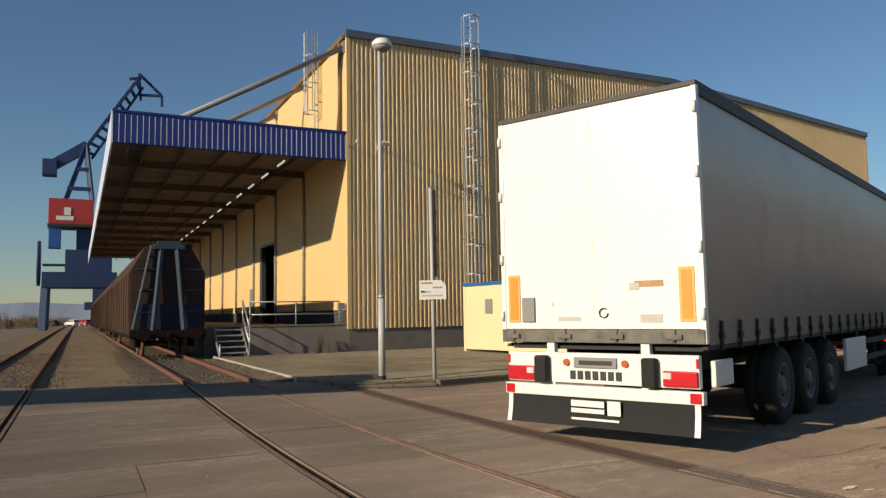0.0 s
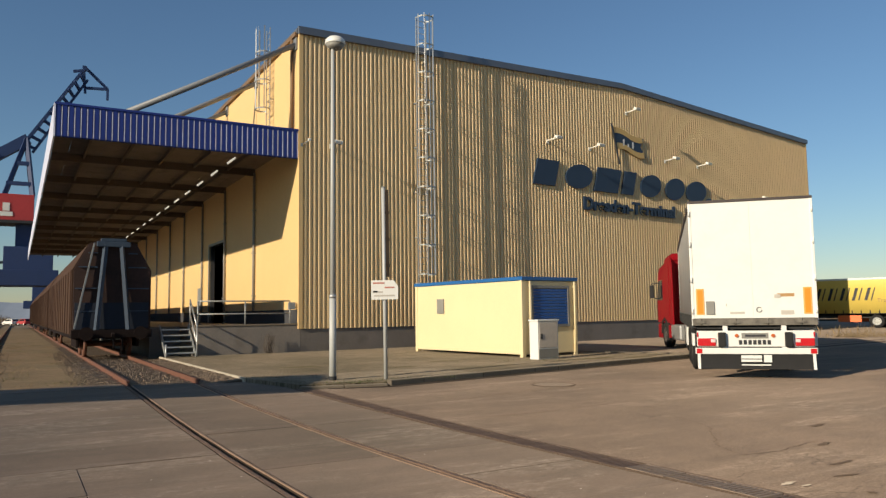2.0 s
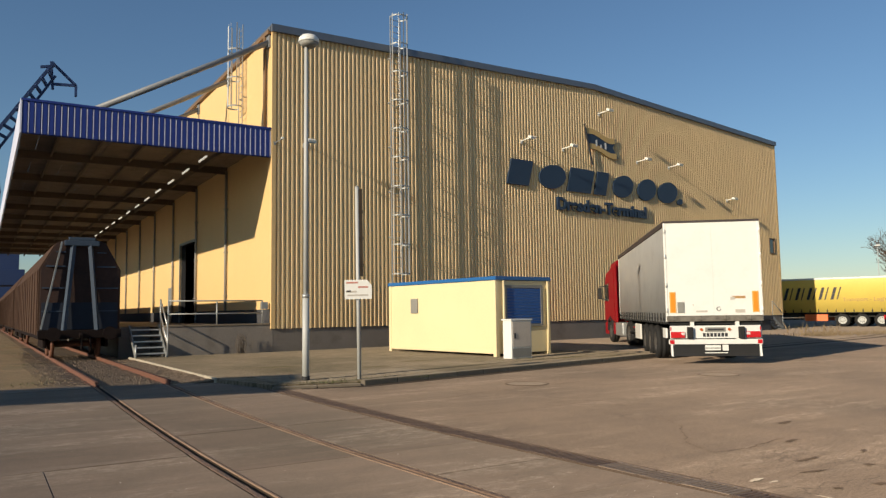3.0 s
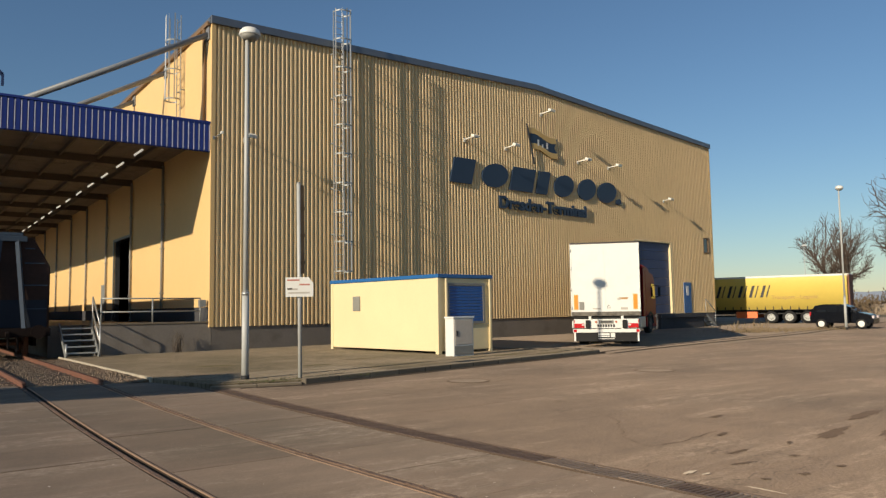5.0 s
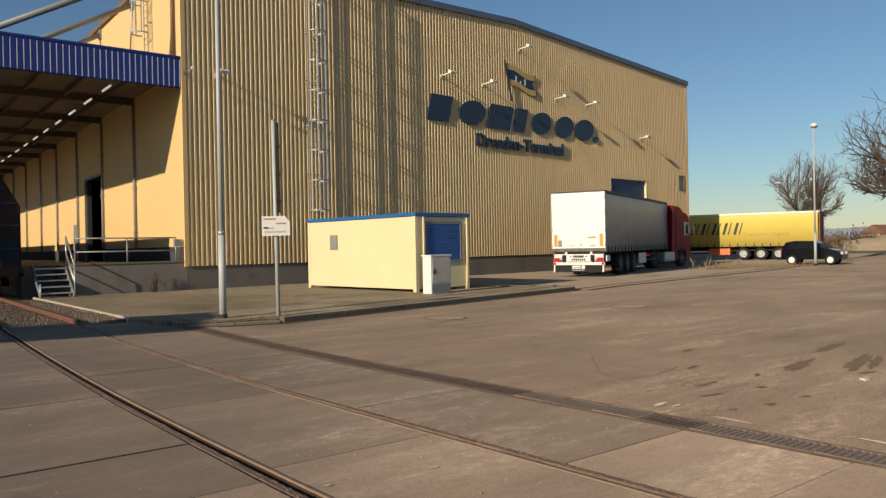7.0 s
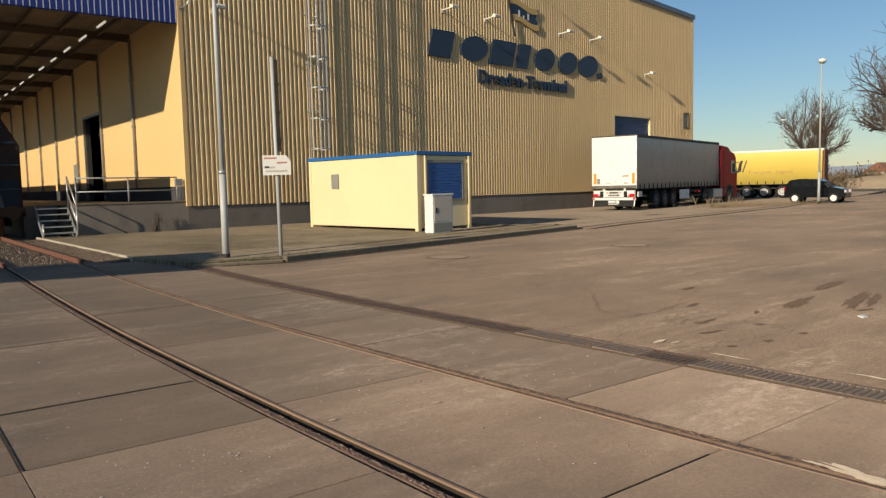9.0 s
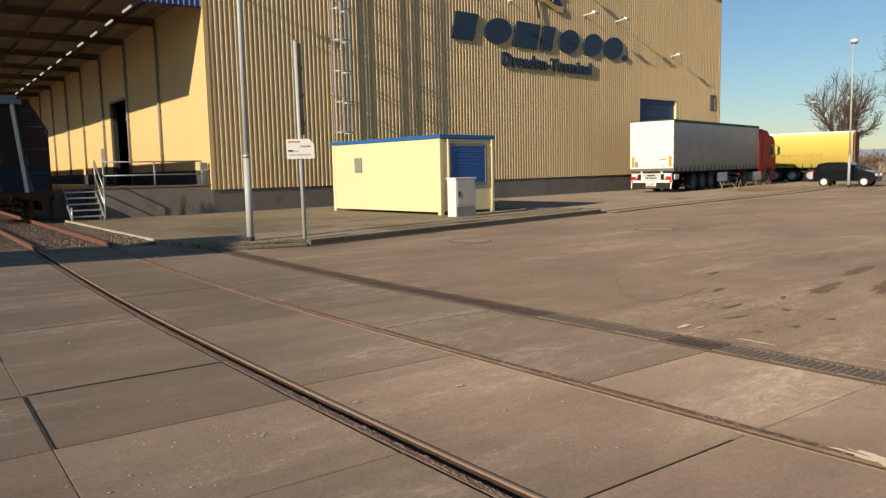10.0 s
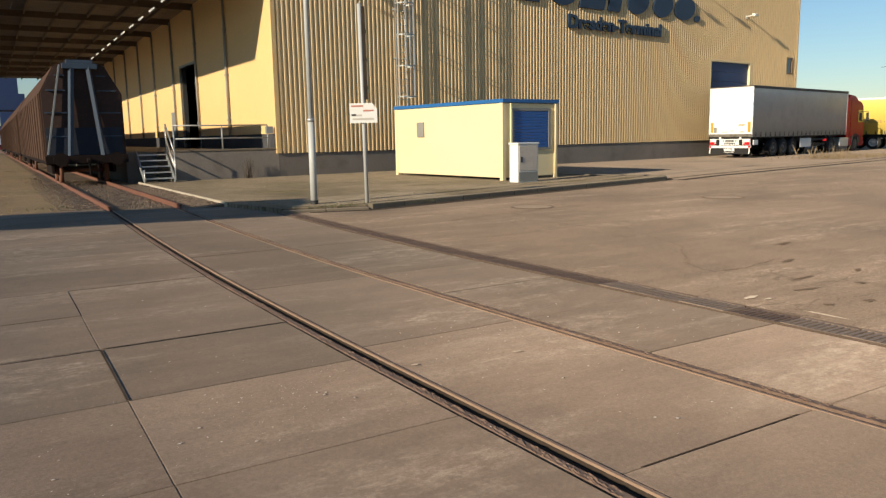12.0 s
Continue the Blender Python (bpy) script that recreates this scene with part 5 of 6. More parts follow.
    box(bm, -0.2, 0.22, -0.05, -0.046, 0.93, 0.98)
    part("plate_bar", bm, print_dark, plate)
    for k in range(7):
        bm = B()
        box(bm, -0.33 + 0.097 * k, -0.26 + 0.097 * k, -0.028, -0.022, 0.76, 0.86)
        part("maker_bar", bm, print_dark, lb)
    bm = B()
    box(bm, -1.24, 1.24, -0.04, 0.06, 0.555, 0.69, bevel=0.012)
    ub = part("underrun_bar", bm, white_paint, tr, "white underrun bar with red ends")
    for s in (-1, 1):
        bm = B()
        box(bm, s * 1.16 - 0.06, s * 1.16 + 0.06, -0.05, -0.042, 0.57, 0.675)
        part("reflector", bm, red_lens, ub)
        bm = B()
        box(bm, s * 0.6 - 0.05, s * 0.6 + 0.05, 0.0, 0.08, 0.69, 1.2)
        part("bracket", bm, white_paint, ub)
    n = 10
    bend = [(-0.02 - 0.05 * (1 - k / n) ** 2, 0.23 + 0.33 * k / n) for k in range(n + 1)]
    bm = B()
    prism(bm, bend + [(y + 0.02, z) for y, z in bend[::-1]], 0, -1.2, 1.2)
    mf = part("mud_flap", bm, rubber, tr, "wide black rubber spray flap")
    for s in (-1, 1):
        bm = B()
        prism(bm, [(y - 0.003, z) for y, z in bend] + [(y - 0.009, z) for y, z in bend[::-1]], 0, s * 1.17 - 0.03, s * 1.17 + 0.03)
        part("white_edge", bm, white_paint, mf)
    for x0, x1, z0_, z1_ in ((-0.3, 0.12, 0.46, 0.53), (-0.3, 0.12, 0.39, 0.44), (0.16, 0.32, 0.38, 0.54), (-0.3, 0.3, 0.31, 0.335)):
        bm = B()
        box(bm, x0, x1, -0.078, -0.074, z0_, z1_)
        part("maker_bar", bm, white_paint, mf)
    # markers and stickers on the doors
    for s in (-1, 1):
        bm = B()
        box(bm, s * 1.1 - 0.085, s * 1.1 + 0.085, -0.012, -0.002, 1.42, 2.0)
        op = part("marker_plate", bm, orange_edge, tr, "orange retro-reflective marker plate")
        bm = B()
        box(bm, s * 1.1 - 0.055, s * 1.1 + 0.055, -0.018, -0.013, 1.45, 1.97)
        part("marker_field", bm, orange, op)
    bm = B()
    box(bm, -0.98, -0.80, -0.03, -0.002, 1.42, 1.72, bevel=0.01)
    part("document_box", bm, grey_plastic, tr, "grey document box")
    bm = B()
    box(bm, 0.50, 0.84, -0.006, -0.002, 1.80, 1.87)
    st = part("truck_sticker", bm, print_gold, tr, "small vintage lorry sticker")
    bm = B()
    box(bm, 0.44, 0.56, -0.010, -0.007, 1.77, 1.85)
    part("sticker_cab", bm, print_soft, st)
    bm = B()
    for f in range(9):
        a0, a1 = f * 0.6 + 0.8, (f + 1) * 0.6 + 0.8
        bar(bm, (0.12 + 0.055 * math.cos(a0), -0.012, 1.52 + 0.055 * math.sin(a0)), (0.12 + 0.055 * math.cos(a1), -0.012, 1.52 + 0.055 * math.sin(a1)), 0.012, 0.012)
    part("door_ring", bm, print_dark, tr)
    for x0, x1, z0_, z1_ in ((-0.48, -0.18, 1.43, 1.48), (0.56, 0.82, 1.41, 1.5), (-0.56, -0.545, 1.6, 1.66)):
        bm = B()
        box(bm, x0, x1, -0.006, -0.002, z0_, z1_)
        part("label_bar", bm, print_soft, tr)
    # running gear
    wh = []
    for y in (2.9, 4.2, 5.5):
        for s in (-1, 1):
            wh.append(wheel(tr, s * 1.02, y, 0.52, 0.38, rims))
        bm = B()
        rod(bm, (-0.9, y, 0.52), (0.9, y, 0.52), 0.07, seg=10)
        part("axle", bm, chassis_dark, tr)
    for s in (-1, 1):
        bm = B()
        box(bm, s * 1.2 - 0.03, s * 1.2 + 0.03, 6.5, 8.1, 0.45, 1.0, bevel=0.02)
        part("side_guard", bm, skirt, tr, "side locker panel")
        bm = B()
        for z in (0.55, 0.85):
            box(bm, s * 1.2 - 0.015, s * 1.2 + 0.015, 8.2, 10.2, z, z + 0.1)
        part("guard_rail", bm, chassis_dark, tr)
        bm = B()
        box(bm, s * 0.85 - 0.07, s * 0.85 + 0.07, 10.6, 10.75, 0.35, 1.1)
        box(bm, s * 0.85 - 0.15, s * 0.85 + 0.15, 10.55, 10.8, 0.32, 0.36)
        part("landing_leg", bm, chassis_dark, tr)
        bm = B()
        box(bm, s * 1.26 - 0.03, s * 1.26 + 0.03, 0.2, 0.75, 0.72, 1.0, bevel=0.02)
        part("side_marker_panel", bm, white_paint, tr)
    return tr, wh

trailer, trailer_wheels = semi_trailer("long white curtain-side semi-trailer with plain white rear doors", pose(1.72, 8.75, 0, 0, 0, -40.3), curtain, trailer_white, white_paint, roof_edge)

def tractor_unit(label, m, paint):
    """A long-haul tractor: own origin on the ground under its fifth wheel, y forward."""
    tk = thing("tractor_unit", label, "lorry", m)
    bm = B()
    prism(bm, [(2.15, 0.95), (4.42, 0.95), (4.46, 1.9), (4.2, 3.05), (3.9, 3.35), (2.15, 3.55)], 0, -1.22, 1.22)
    bmesh.ops.bevel(bm, geom=bm.edges[:], offset=0.07, segments=3, affect="EDGES")
    cab = part("cab", bm, paint, tk, "glossy red sleeper cab")
    bm = B()
    prism(bm, [(2.12, 3.5), (3.75, 3.38), (3.2, 3.72), (2.12, 3.82)], 0, -1.1, 1.1)
    bmesh.ops.bevel(bm, geom=bm.edges[:], offset=0.05, segments=2, affect="EDGES")
    part("roof_spoiler", bm, paint, tk)
    for s in (-1, 1):
        bm = B()
        prism(bm, [(3.35, 1.95), (4.3, 1.95), (4.12, 2.75), (3.35, 2.8)], 0, s * 1.225 - 0.008, s * 1.225 + 0.008)
        part("side_window", bm, dark_glass, cab)
        bm = B()
        prism(bm, [(1.62, 0.95), (2.14, 0.95), (2.14, 3.7), (1.75, 3.5)], 0, s * 1.2 - 0.02, s * 1.2 + 0.02)
        part("side_deflector", bm, paint, tk)
        bm = B()
        bar(bm, (s * 1.2, 4.2, 2.7), (s * 1.5, 4.3, 2.65), 0.04, 0.04)
        bar(bm, (s * 1.2, 4.25, 2.0), (s * 1.5, 4.3, 2.1), 0.04, 0.04)
        box(bm, s * 1.46 - 0.08, s * 1.46 + 0.08, 4.24, 4.34, 2.05, 2.6, bevel=0.03)
        part("mirror", bm, chassis_dark, tk)
        bm = B()
        box(bm, s * 0.95 - 0.27, s * 0.95 + 0.27, 0.7, 2.1, 0.35, 0.95, bevel=0.08)
        part("fuel_tank", bm, galv, tk)
        bm = B()
        prism(bm, [(2.5, 0.55), (2.62, 1.05), (3.1, 1.22), (3.58, 1.05), (3.7, 0.55), (3.6, 0.55), (3.5, 0.95), (3.1, 1.12), (2.7, 0.95), (2.6, 0.55)], 0, s * 1.05 - 0.2, s * 1.05 + 0.2)
        part("wheel_arch", bm, chassis_dark, tk)
        bm = B()
        box(bm, s * 1.0 - 0.2, s * 1.0 + 0.2, -1.2, -1.15, 0.55, 1.05)
        box(bm, s * 1.0 - 0.25, s * 1.0 + 0.25, -1.15, 0.0, 1.05, 1.09)
        part("mudguard", bm, chassis_dark, tk)
        bm = B()
        box(bm, s * 1.05 - 0.17, s * 1.05 + 0.17, 2.2, 2.5, 0.4, 0.92, bevel=0.02)
        part("step_box", bm, paint, tk)
    bm = B()
    prism(bm, [(4.30, 2.0), (4.475, 2.0), (4.26, 2.95), (4.15, 2.95)], 0, -1.1, 1.1)
    part("windscreen", bm, dark_glass, cab)
    bm = B()
    box(bm, -1.2, 1.2, 3.65, 4.5, 0.35, 0.94, bevel=0.05)
    part("bumper", bm, paint, tk)
    bm = B()
    for x in (-0.42, 0.42):
        box(bm, x - 0.05, x + 0.05, -1.3, 4.2, 0.7, 0.95)
    box(bm, -0.45, 0.45, -0.5, 0.4, 0.95, 1.08, bevel=0.03)
    part("chassis", bm, chassis_dark, tk)
    for s in (-1, 1):
        bm = B()
        box(bm, s * 1.0 - 0.16, s * 1.0 + 0.16, -1.26, -1.2, 0.78, 0.9, bevel=0.015)
        part("tail_lamp", bm, lamp_red, tk, "lit red tail lamp")
    bm = B()
    rod(bm, (-0.5, 1.9, 0.9), (-0.5, 1.9, 3.2), 0.07, seg=10)
    rod(bm, (-0.3, 1.95, 1.0), (-0.1, 1.6, 1.6), 0.03, seg=8)
    part("exhaust", bm, galv_dull, tk)
    wh = []
    for s in (-1, 1):
        wh.append(wheel(tk, s * 1.05, 3.1, 0.52, 0.32))
        wh.append(wheel(tk, s * 0.95, -0.6, 0.52, 0.56))
    return tk, wh

tractor, tractor_wheels = tractor_unit("red long-haul tractor unit pulling the white trailer", pose(9.5, 17.9, 0, 0, 0, -30), cab_red)

yellow, _ = semi_trailer("parked yellow curtain-side trailer with black side writing", pose(40.6, 49.85, 0, 0, 0, 45.0) @ Matrix.Diagonal((1, 1, 0.93, 1)), curtain_yellow, tile_red, orange_red, white_paint, pole_paint)
for k in range(5):
    for dx, w in ((0.0, 0.2), (0.42, 0.08)):
        bm = B()
        prism(bm, slant(SLAB, 0, w, 1.0), 1, -0.006, 0.0)
        part("side_mark", bm, print_dark, yellow, m=pose(-1.286, 9.6 - 0.84 * k - dx, 2.2, 0, 0, -90))
text("side_lettering", "Transport - Logistic", 0.41, pose(-1.29, 5.4, 2.05, 90, 0, -90), print_gold, parent=yellow)

def car(label, m, paint, group="", k=0.86):
    """A small hatchback: origin on the ground at its middle, y forward."""
    c = thing("parked_car", label, "car", m @ Matrix.Diagonal((1, k, 1, 1)), group)
    side = [(-1.95, 0.35), (-1.98, 0.75), (-1.9, 1.0), (-1.62, 1.38), (-1.0, 1.46), (0.1, 1.44), (0.55, 1.28), (1.0, 0.98), (1.75, 0.83), (1.95, 0.65), (1.97, 0.33)]
    bm = B()
    prism(bm, side, 0, -0.83, 0.83)
    bmesh.ops.bevel(bm, geom=bm.edges[:], offset=0.05, segments=2, affect="EDGES")
    body = part("body", bm, paint, c)
    for s in (-1, 1):
        for q in ([(-1.5, 1.0), (-1.42, 1.3), (-0.98, 1.36), (-0.92, 1.0)], [(-0.86, 1.0), (-0.9, 1.37), (-0.2, 1.37), (-0.16, 1.0)], [(-0.08, 1.0), (-0.12, 1.36), (0.12, 1.34), (0.5, 1.2), (0.78, 0.98)]):
            bm = B()
            prism(bm, q, 0, s * 0.83 - 0.012, s * 0.83 + 0.012)
            part("side_window", bm, dark_glass, body)
        bm = B()
        box(bm, s * 0.62 - 0.17, s * 0.62 + 0.17, 1.86, 1.985, 0.62, 0.78, bevel=0.03)
        part("headlight", bm, clear_lens, c)
        bm = B()
        box(bm, s * 0.7 - 0.09, s * 0.7 + 0.09, -2.0, -1.9, 0.75, 1.0, bevel=0.02)
        part("tail_lamp", bm, red_lens, c)
        bm = B()
        box(bm, s * 0.93 - 0.07, s * 0.93 + 0.07, 0.6, 0.72, 0.95, 1.08, bevel=0.02)
        part("mirror", bm, paint, c)
    bm = B()
    prism(bm, [(0.6, 1.285), (1.02, 1.0), (1.0, 0.985), (0.56, 1.27)], 0, -0.72, 0.72)
    part("windscreen", bm, dark_glass, body)
    bm = B()
    prism(bm, [(-1.66, 1.37), (-1.93, 1.02), (-1.915, 1.01), (-1.64, 1.36)], 0, -0.68, 0.68)
    part("rear_window", bm, dark_glass, body)
    for y in (-1.25, 1.22):
        for s in (-1, 1):
            w = wheel(c, s * 0.76, y, 0.3, 0.2, tube_white, cap=True)
            w.matrix_basis = w.matrix_basis @ Matrix.Diagonal((1, 1 / k, 1, 1))
    return c

car("dark blue-black small hatchback parked at the road's edge", pose(31.6, 39.5, 0, 0, 0, -141.0), car_paint)
lamp_post(pose(30.45, 37.95, 0.0), 8.3, "slim white street lamp by the far kerb", 0.075, 0.22)
lamp_post(pose(62, 84, -0.09), 9.0, "slim white street lamp far down the road", 0.07, 0.3)

# ---- trees ----
def bare_tree(label, m, h, seed, spread=1.0, crown=0.45):
    """A leafless winter tree grown by forking limbs."""
    r_ = random.Random(seed)
    tree = thing("bare_tree", label, "tree", m, group="bare trees by the yard")
    wood, twigs = B(), B()
    def grow(p, d, length, r, level):
        q = p
        n = 3 if level < 3 else 2
        for k in range(n):
            d = (d + Vector((r_.gauss(0, 0.11), r_.gauss(0, 0.11), r_.gauss(0.03, 0.07)))).normalized()
            q2 = q + d * (length / n)
            # the twigs end along a rounded, uneven crown
            if level > 1 and (q2.xy.length / (h * crown)) ** 2 + ((q2.z - 0.56 * h) / (0.44 * h)) ** 2 > r_.uniform(0.8, 1.05):
                return
            ra, rb = r * (1 - 0.3 * k / n), r * (1 - 0.3 * (k + 1) / n)
            rod(wood if level < 3 else twigs, q, q2, ra, rb, seg=7 if level < 2 else 4 if level < 4 else 3, caps=False)
            if (level >= 1 or k > 0) and level < 6 and r_.random() < 0.9:
                fork(q2, d, length * 0.62, rb * 0.5, level + 1, 1)
            q = q2
        if level < 6:
            fork(q, d, length * r_.uniform(0.76, 0.88), r * 0.62, level + 1, 3 if level < 3 else 2)
    def fork(p, d, length, r, level, n):
        base = r_.uniform(0, math.tau)
        for k in range(n):
            f = base + k * math.tau / n + r_.uniform(-0.5, 0.5)
            s = d.orthogonal().normalized()
            side = s * math.cos(f) + d.cross(s) * math.sin(f)
            tilt = r_.uniform(0.35, 0.8) * spread
            grow(p, (d * math.cos(tilt) + side * math.sin(tilt) + Vector((0, 0, 0.12))).normalized(), length * r_.uniform(0.8, 1.1), max(r, 0.012), level)
    grow(Vector((0, 0, -0.2)), Vector((0.02, 0.03, 1)), h * 0.24, h * 0.026, 0)
    part("trunk", wood, bark, tree)
    part("crown", twigs, twig_mat, tree, "fine bare twigs")
    return tree

bare_tree("tall bare winter tree behind the yellow trailer", pose(71.9, 91.7, -0.1), 15.1, 3, 0.9, 0.385)
bare_tree("spreading bare winter tree at the road's far side", pose(58.2, 57.5, -0.1), 18.0, 8, 1.1, 0.44)
bare_tree("small bare tree beyond the yard", pose(62.0, 108.0, -0.1), 6.0, 12)
bare_tree("small bare tree beyond the yard", pose(52.0, 104.0, -0.1), 5.5, 15)

# ---- scrub, grass tufts, mounds ----
def tuft_field(name, label, spots, mat, count, h, seed, kind="stuff"):
    r_ = random.Random(seed)
    vs, fs = [], []
    for (cx, cy, sx, sy) in spots:
        for _ in range(count):
            x, y = r_.gauss(cx, sx), r_.gauss(cy, sy)
            f, l_, w = r_.uniform(0, math.tau), h * r_.uniform(0.4, 1.2), 0.006 + 0.01 * r_.random()
            lean = r_.uniform(0, 0.5) * l_
            i = len(vs)
            c_, s_ = math.cos(f), math.sin(f)
            vs.extend([(x - w * s_, y + w * c_, 0), (x + w * s_, y - w * c_, 0), (x + lean * 0.4 * c_, y + lean * 0.4 * s_, l_ * 0.6), (x + lean * c_, y + lean * s_, l_)])
            fs.extend([(i, i + 1, i + 2), (i, i + 2, i + 3)])
    me_ = bpy.data.meshes.new(name)
    me_.from_pydata(vs, [], fs)
    me_.materials.append(mat)
    return tagged(new(name, me_), label, "grass", kind=kind)

tuft_field("dry_grass", "dry pale weeds at the edge of the yard", [(24.5, 37.2, 1.2, 0.7), (26.5, 38.2, 1.2, 0.5), (29, 38.6, 1.4, 0.5), (24.0, 37.6, 0.5, 0.4)], dry_grass, 300, 0.24, 4)
tuft_field("tall_weeds", "tall dry weed stalks in the yard", [(23.6, 37.8, 0.6, 0.3), (25.2, 38.4, 0.3, 0.3)], dry_grass, 28, 0.75, 6)
kg = tuft_field("kerb_grass", "short green grass along the kerb and hut", [(-0.3, 16.6, 0.5, 0.2), (0.8, 17.0, 0.6, 0.15), (2.5, 25.5, 1.2, 1.5), (4.5, 22.4, 0.8, 0.3), (-0.9, 16.2, 0.3, 0.1)], moss_grass, 120, 0.04, 9)
kg.location.z = 0.085

r_ = random.Random(77)
pg = []
for k in range(30):
    v = SITE @ Vector((r_.choice((-9.9, -8.3, -8.6, -9.6)) + r_.gauss(0, 0.12), r_.uniform(-9.2, 26), 0))
    pg.append((v.x, v.y, 0.25, 0.35))
tuft_field("path_grass", "thin brown-green grass along the dirt path", pg, dry_grass, 40, 0.05, 14)
tuft_field("path_grass", "thin green grass along the dirt path", pg[::3], moss_grass, 45, 0.04, 15)


def clumps(name, label, items, mat, seed, category):
    """Leafless brush: many thin crossing sprigs round each spot."""
    r_ = random.Random(seed)
    vs, fs = [], []
    for cx, cy, rad, hgt, cnt in items:
        for _ in range(cnt):
            f, q = r_.uniform(0, math.tau), rad * math.sqrt(r_.random())
            x, y = cx + q * math.cos(f), cy + q * math.sin(f)
            top = hgt * (1 - 0.5 * (q / rad) ** 2) * r_.uniform(0.5, 1.1)
            for _k in range(3):
                a_ = r_.uniform(0, math.tau)
                z = top * r_.uniform(0.25, 1)
                s = r_.uniform(0.05, 0.16) * (0.5 + hgt / 4)
                i = len(vs)
                vs.extend([(x, y, z - s), (x + s * math.cos(a_), y + s * math.sin(a_), z), (x + 0.3 * s * math.sin(a_), y, z + s)])
                fs.append((i, i + 1, i + 2))
            i = len(vs)
            vs.extend([(x - 0.02, y, -0.1), (x + 0.02, y, -0.1), (x, y + 0.05, top)])
            fs.append((i, i + 1, i + 2))
    me_ = bpy.data.meshes.new(name)
    me_.from_pydata(vs, [], fs)
    me_.materials.append(mat)
    return tagged(new(name, me_), label, category, kind="stuff")

r_ = random.Random(21)
items = []
for k in range(60):
    az_ = radians(r_.uniform(33, 56))
    d_ = r_.uniform(110, 190)
    items.append((d_ * math.sin(az_), d_ * math.cos(az_), r_.uniform(2.5, 6), r_.uniform(1.5, 4.2), 420))
clumps("far_brush", "reddish-brown leafless brush beyond the yard", items, scrub, 2, "bushes")
items = []
for k in range(26):
    az_ = radians(r_.uniform(-36, -26))
    d_ = r_.uniform(150, 260)
    items.append((d_ * math.sin(az_), d_ * math.cos(az_), r_.uniform(2.5, 5), r_.uniform(1.2, 3.4), 300))
clumps("far_brush", "dark leafless brush along the river bank", items, scrub, 5, "bushes")
clumps("evergreen_bush", "dull green bush by the earth mound", [(85, 86, 3.0, 4.6, 2500)], moss_grass, 7, "bush")

for k, (x, y, sx, sy, h) in enumerate(((80, 84, 12, 5, 2.6), (98, 96, 16, 6, 3.0), (70, 60, 9, 4, 1.2))):
    bm = B()
    g_ = 18
    grid = [[None] * (g_ + 1) for _ in range(g_ + 1)]
    for i in range(g_ + 1):
        for j in range(g_ + 1):
            px, py = (i / g_ * 2 - 1), (j / g_ * 2 - 1)
            f = max(0.0, 1 - px * px - py * py)
            grid[i][j] = bm.verts.new((px * sx, py * sy, -0.15 + h * f ** 0.8 * (0.7 + 0.5 * noise.noise((px * 2.5 + k, py * 2.5, 3.1)))))
    for i in range(g_):
        for j in range(g_):
            bm.faces.new((grid[i][j], grid[i + 1][j], grid[i + 1][j + 1], grid[i][j + 1]))
    tagged(part("earth_mound", bm, earth_pale if k < 2 else scrub, m=pose(x, y, 0, 0, 0, -40)), "bare brown earth mound beyond the road", "mound", kind="structure")

cottage = thing("cottage", "small plastered house with a red tiled roof, far away", "house", pose(128, 138, 0, 0, 0, 10))
bm = B()
box(bm, -3.6, 3.6, -3.0, 3.0, -0.2, 2.4)
part("wall", bm, plaster, cottage)
bm = B()
prism(bm, [(-3.3, 2.4), (3.3, 2.4), (0, 4.4)], 0, -3.8, 3.8)
part("roof", bm, tile_red, cottage)
for x in (-2.3, 0, 2.3):
    bm = B()
    box(bm, x - 0.4, x + 0.4, -3.06, -3.0, 0.9, 1.9)
    part("window", bm, dark_glass, cottage)

# ---- distance ----
bm = B()
ring = []
for k in range(241):
    f = -math.pi * 0.62 + k / 240 * math.pi * 1.24
    hgt = 14 + 16 * (0.5 + 0.5 * math.sin(f * 2.1 + 2.2)) + 9 * noise.noise((f * 6, 1.7, 0)) + 4 * noise.noise((f * 25, 3.7, 0))
    x, y = 1500 * math.sin(f), 1500 * math.cos(f)
    ring.append((bm.verts.new((x, y, -2)), bm.verts.new((x * 1.03, y * 1.03, hgt * 1.15)), bm.verts.new((x * 1.5, y * 1.5, -2))))
for p, q in zip(ring, ring[1:]):
    bm.faces.new((p[0], q[0], q[1], p[1]))
    bm.faces.new((p[1], q[1], q[2], p[2]))
tagged(part("backdrop_hills", bm, hazy_hill), "hazy blue-grey hills on the horizon", "hills", kind="structure")
bm = B()
flat(bm, [(-420, 200), (-118, 170), (-92, 240), (-180, 640), (-700, 640)], -0.07)
tagged(part("water", bm, river), "pale river beyond the tracks", "water", kind="structure")

for k, (x, y, rz, mt) in enumerate(((-88, 168, 60, white_paint), (-84, 172, 64, white_paint), (-80, 170, 55, crane_red), (-77, 176, 60, white_paint), (-91, 176, 62, car_paint), (-73, 172, 70, white_paint))):
    car(("white", "white", "red", "white", "dark", "white")[k] + " car parked far off by the river bank", pose(x, y, -0.09, 0, 0, rz), mt, "cars by the river")

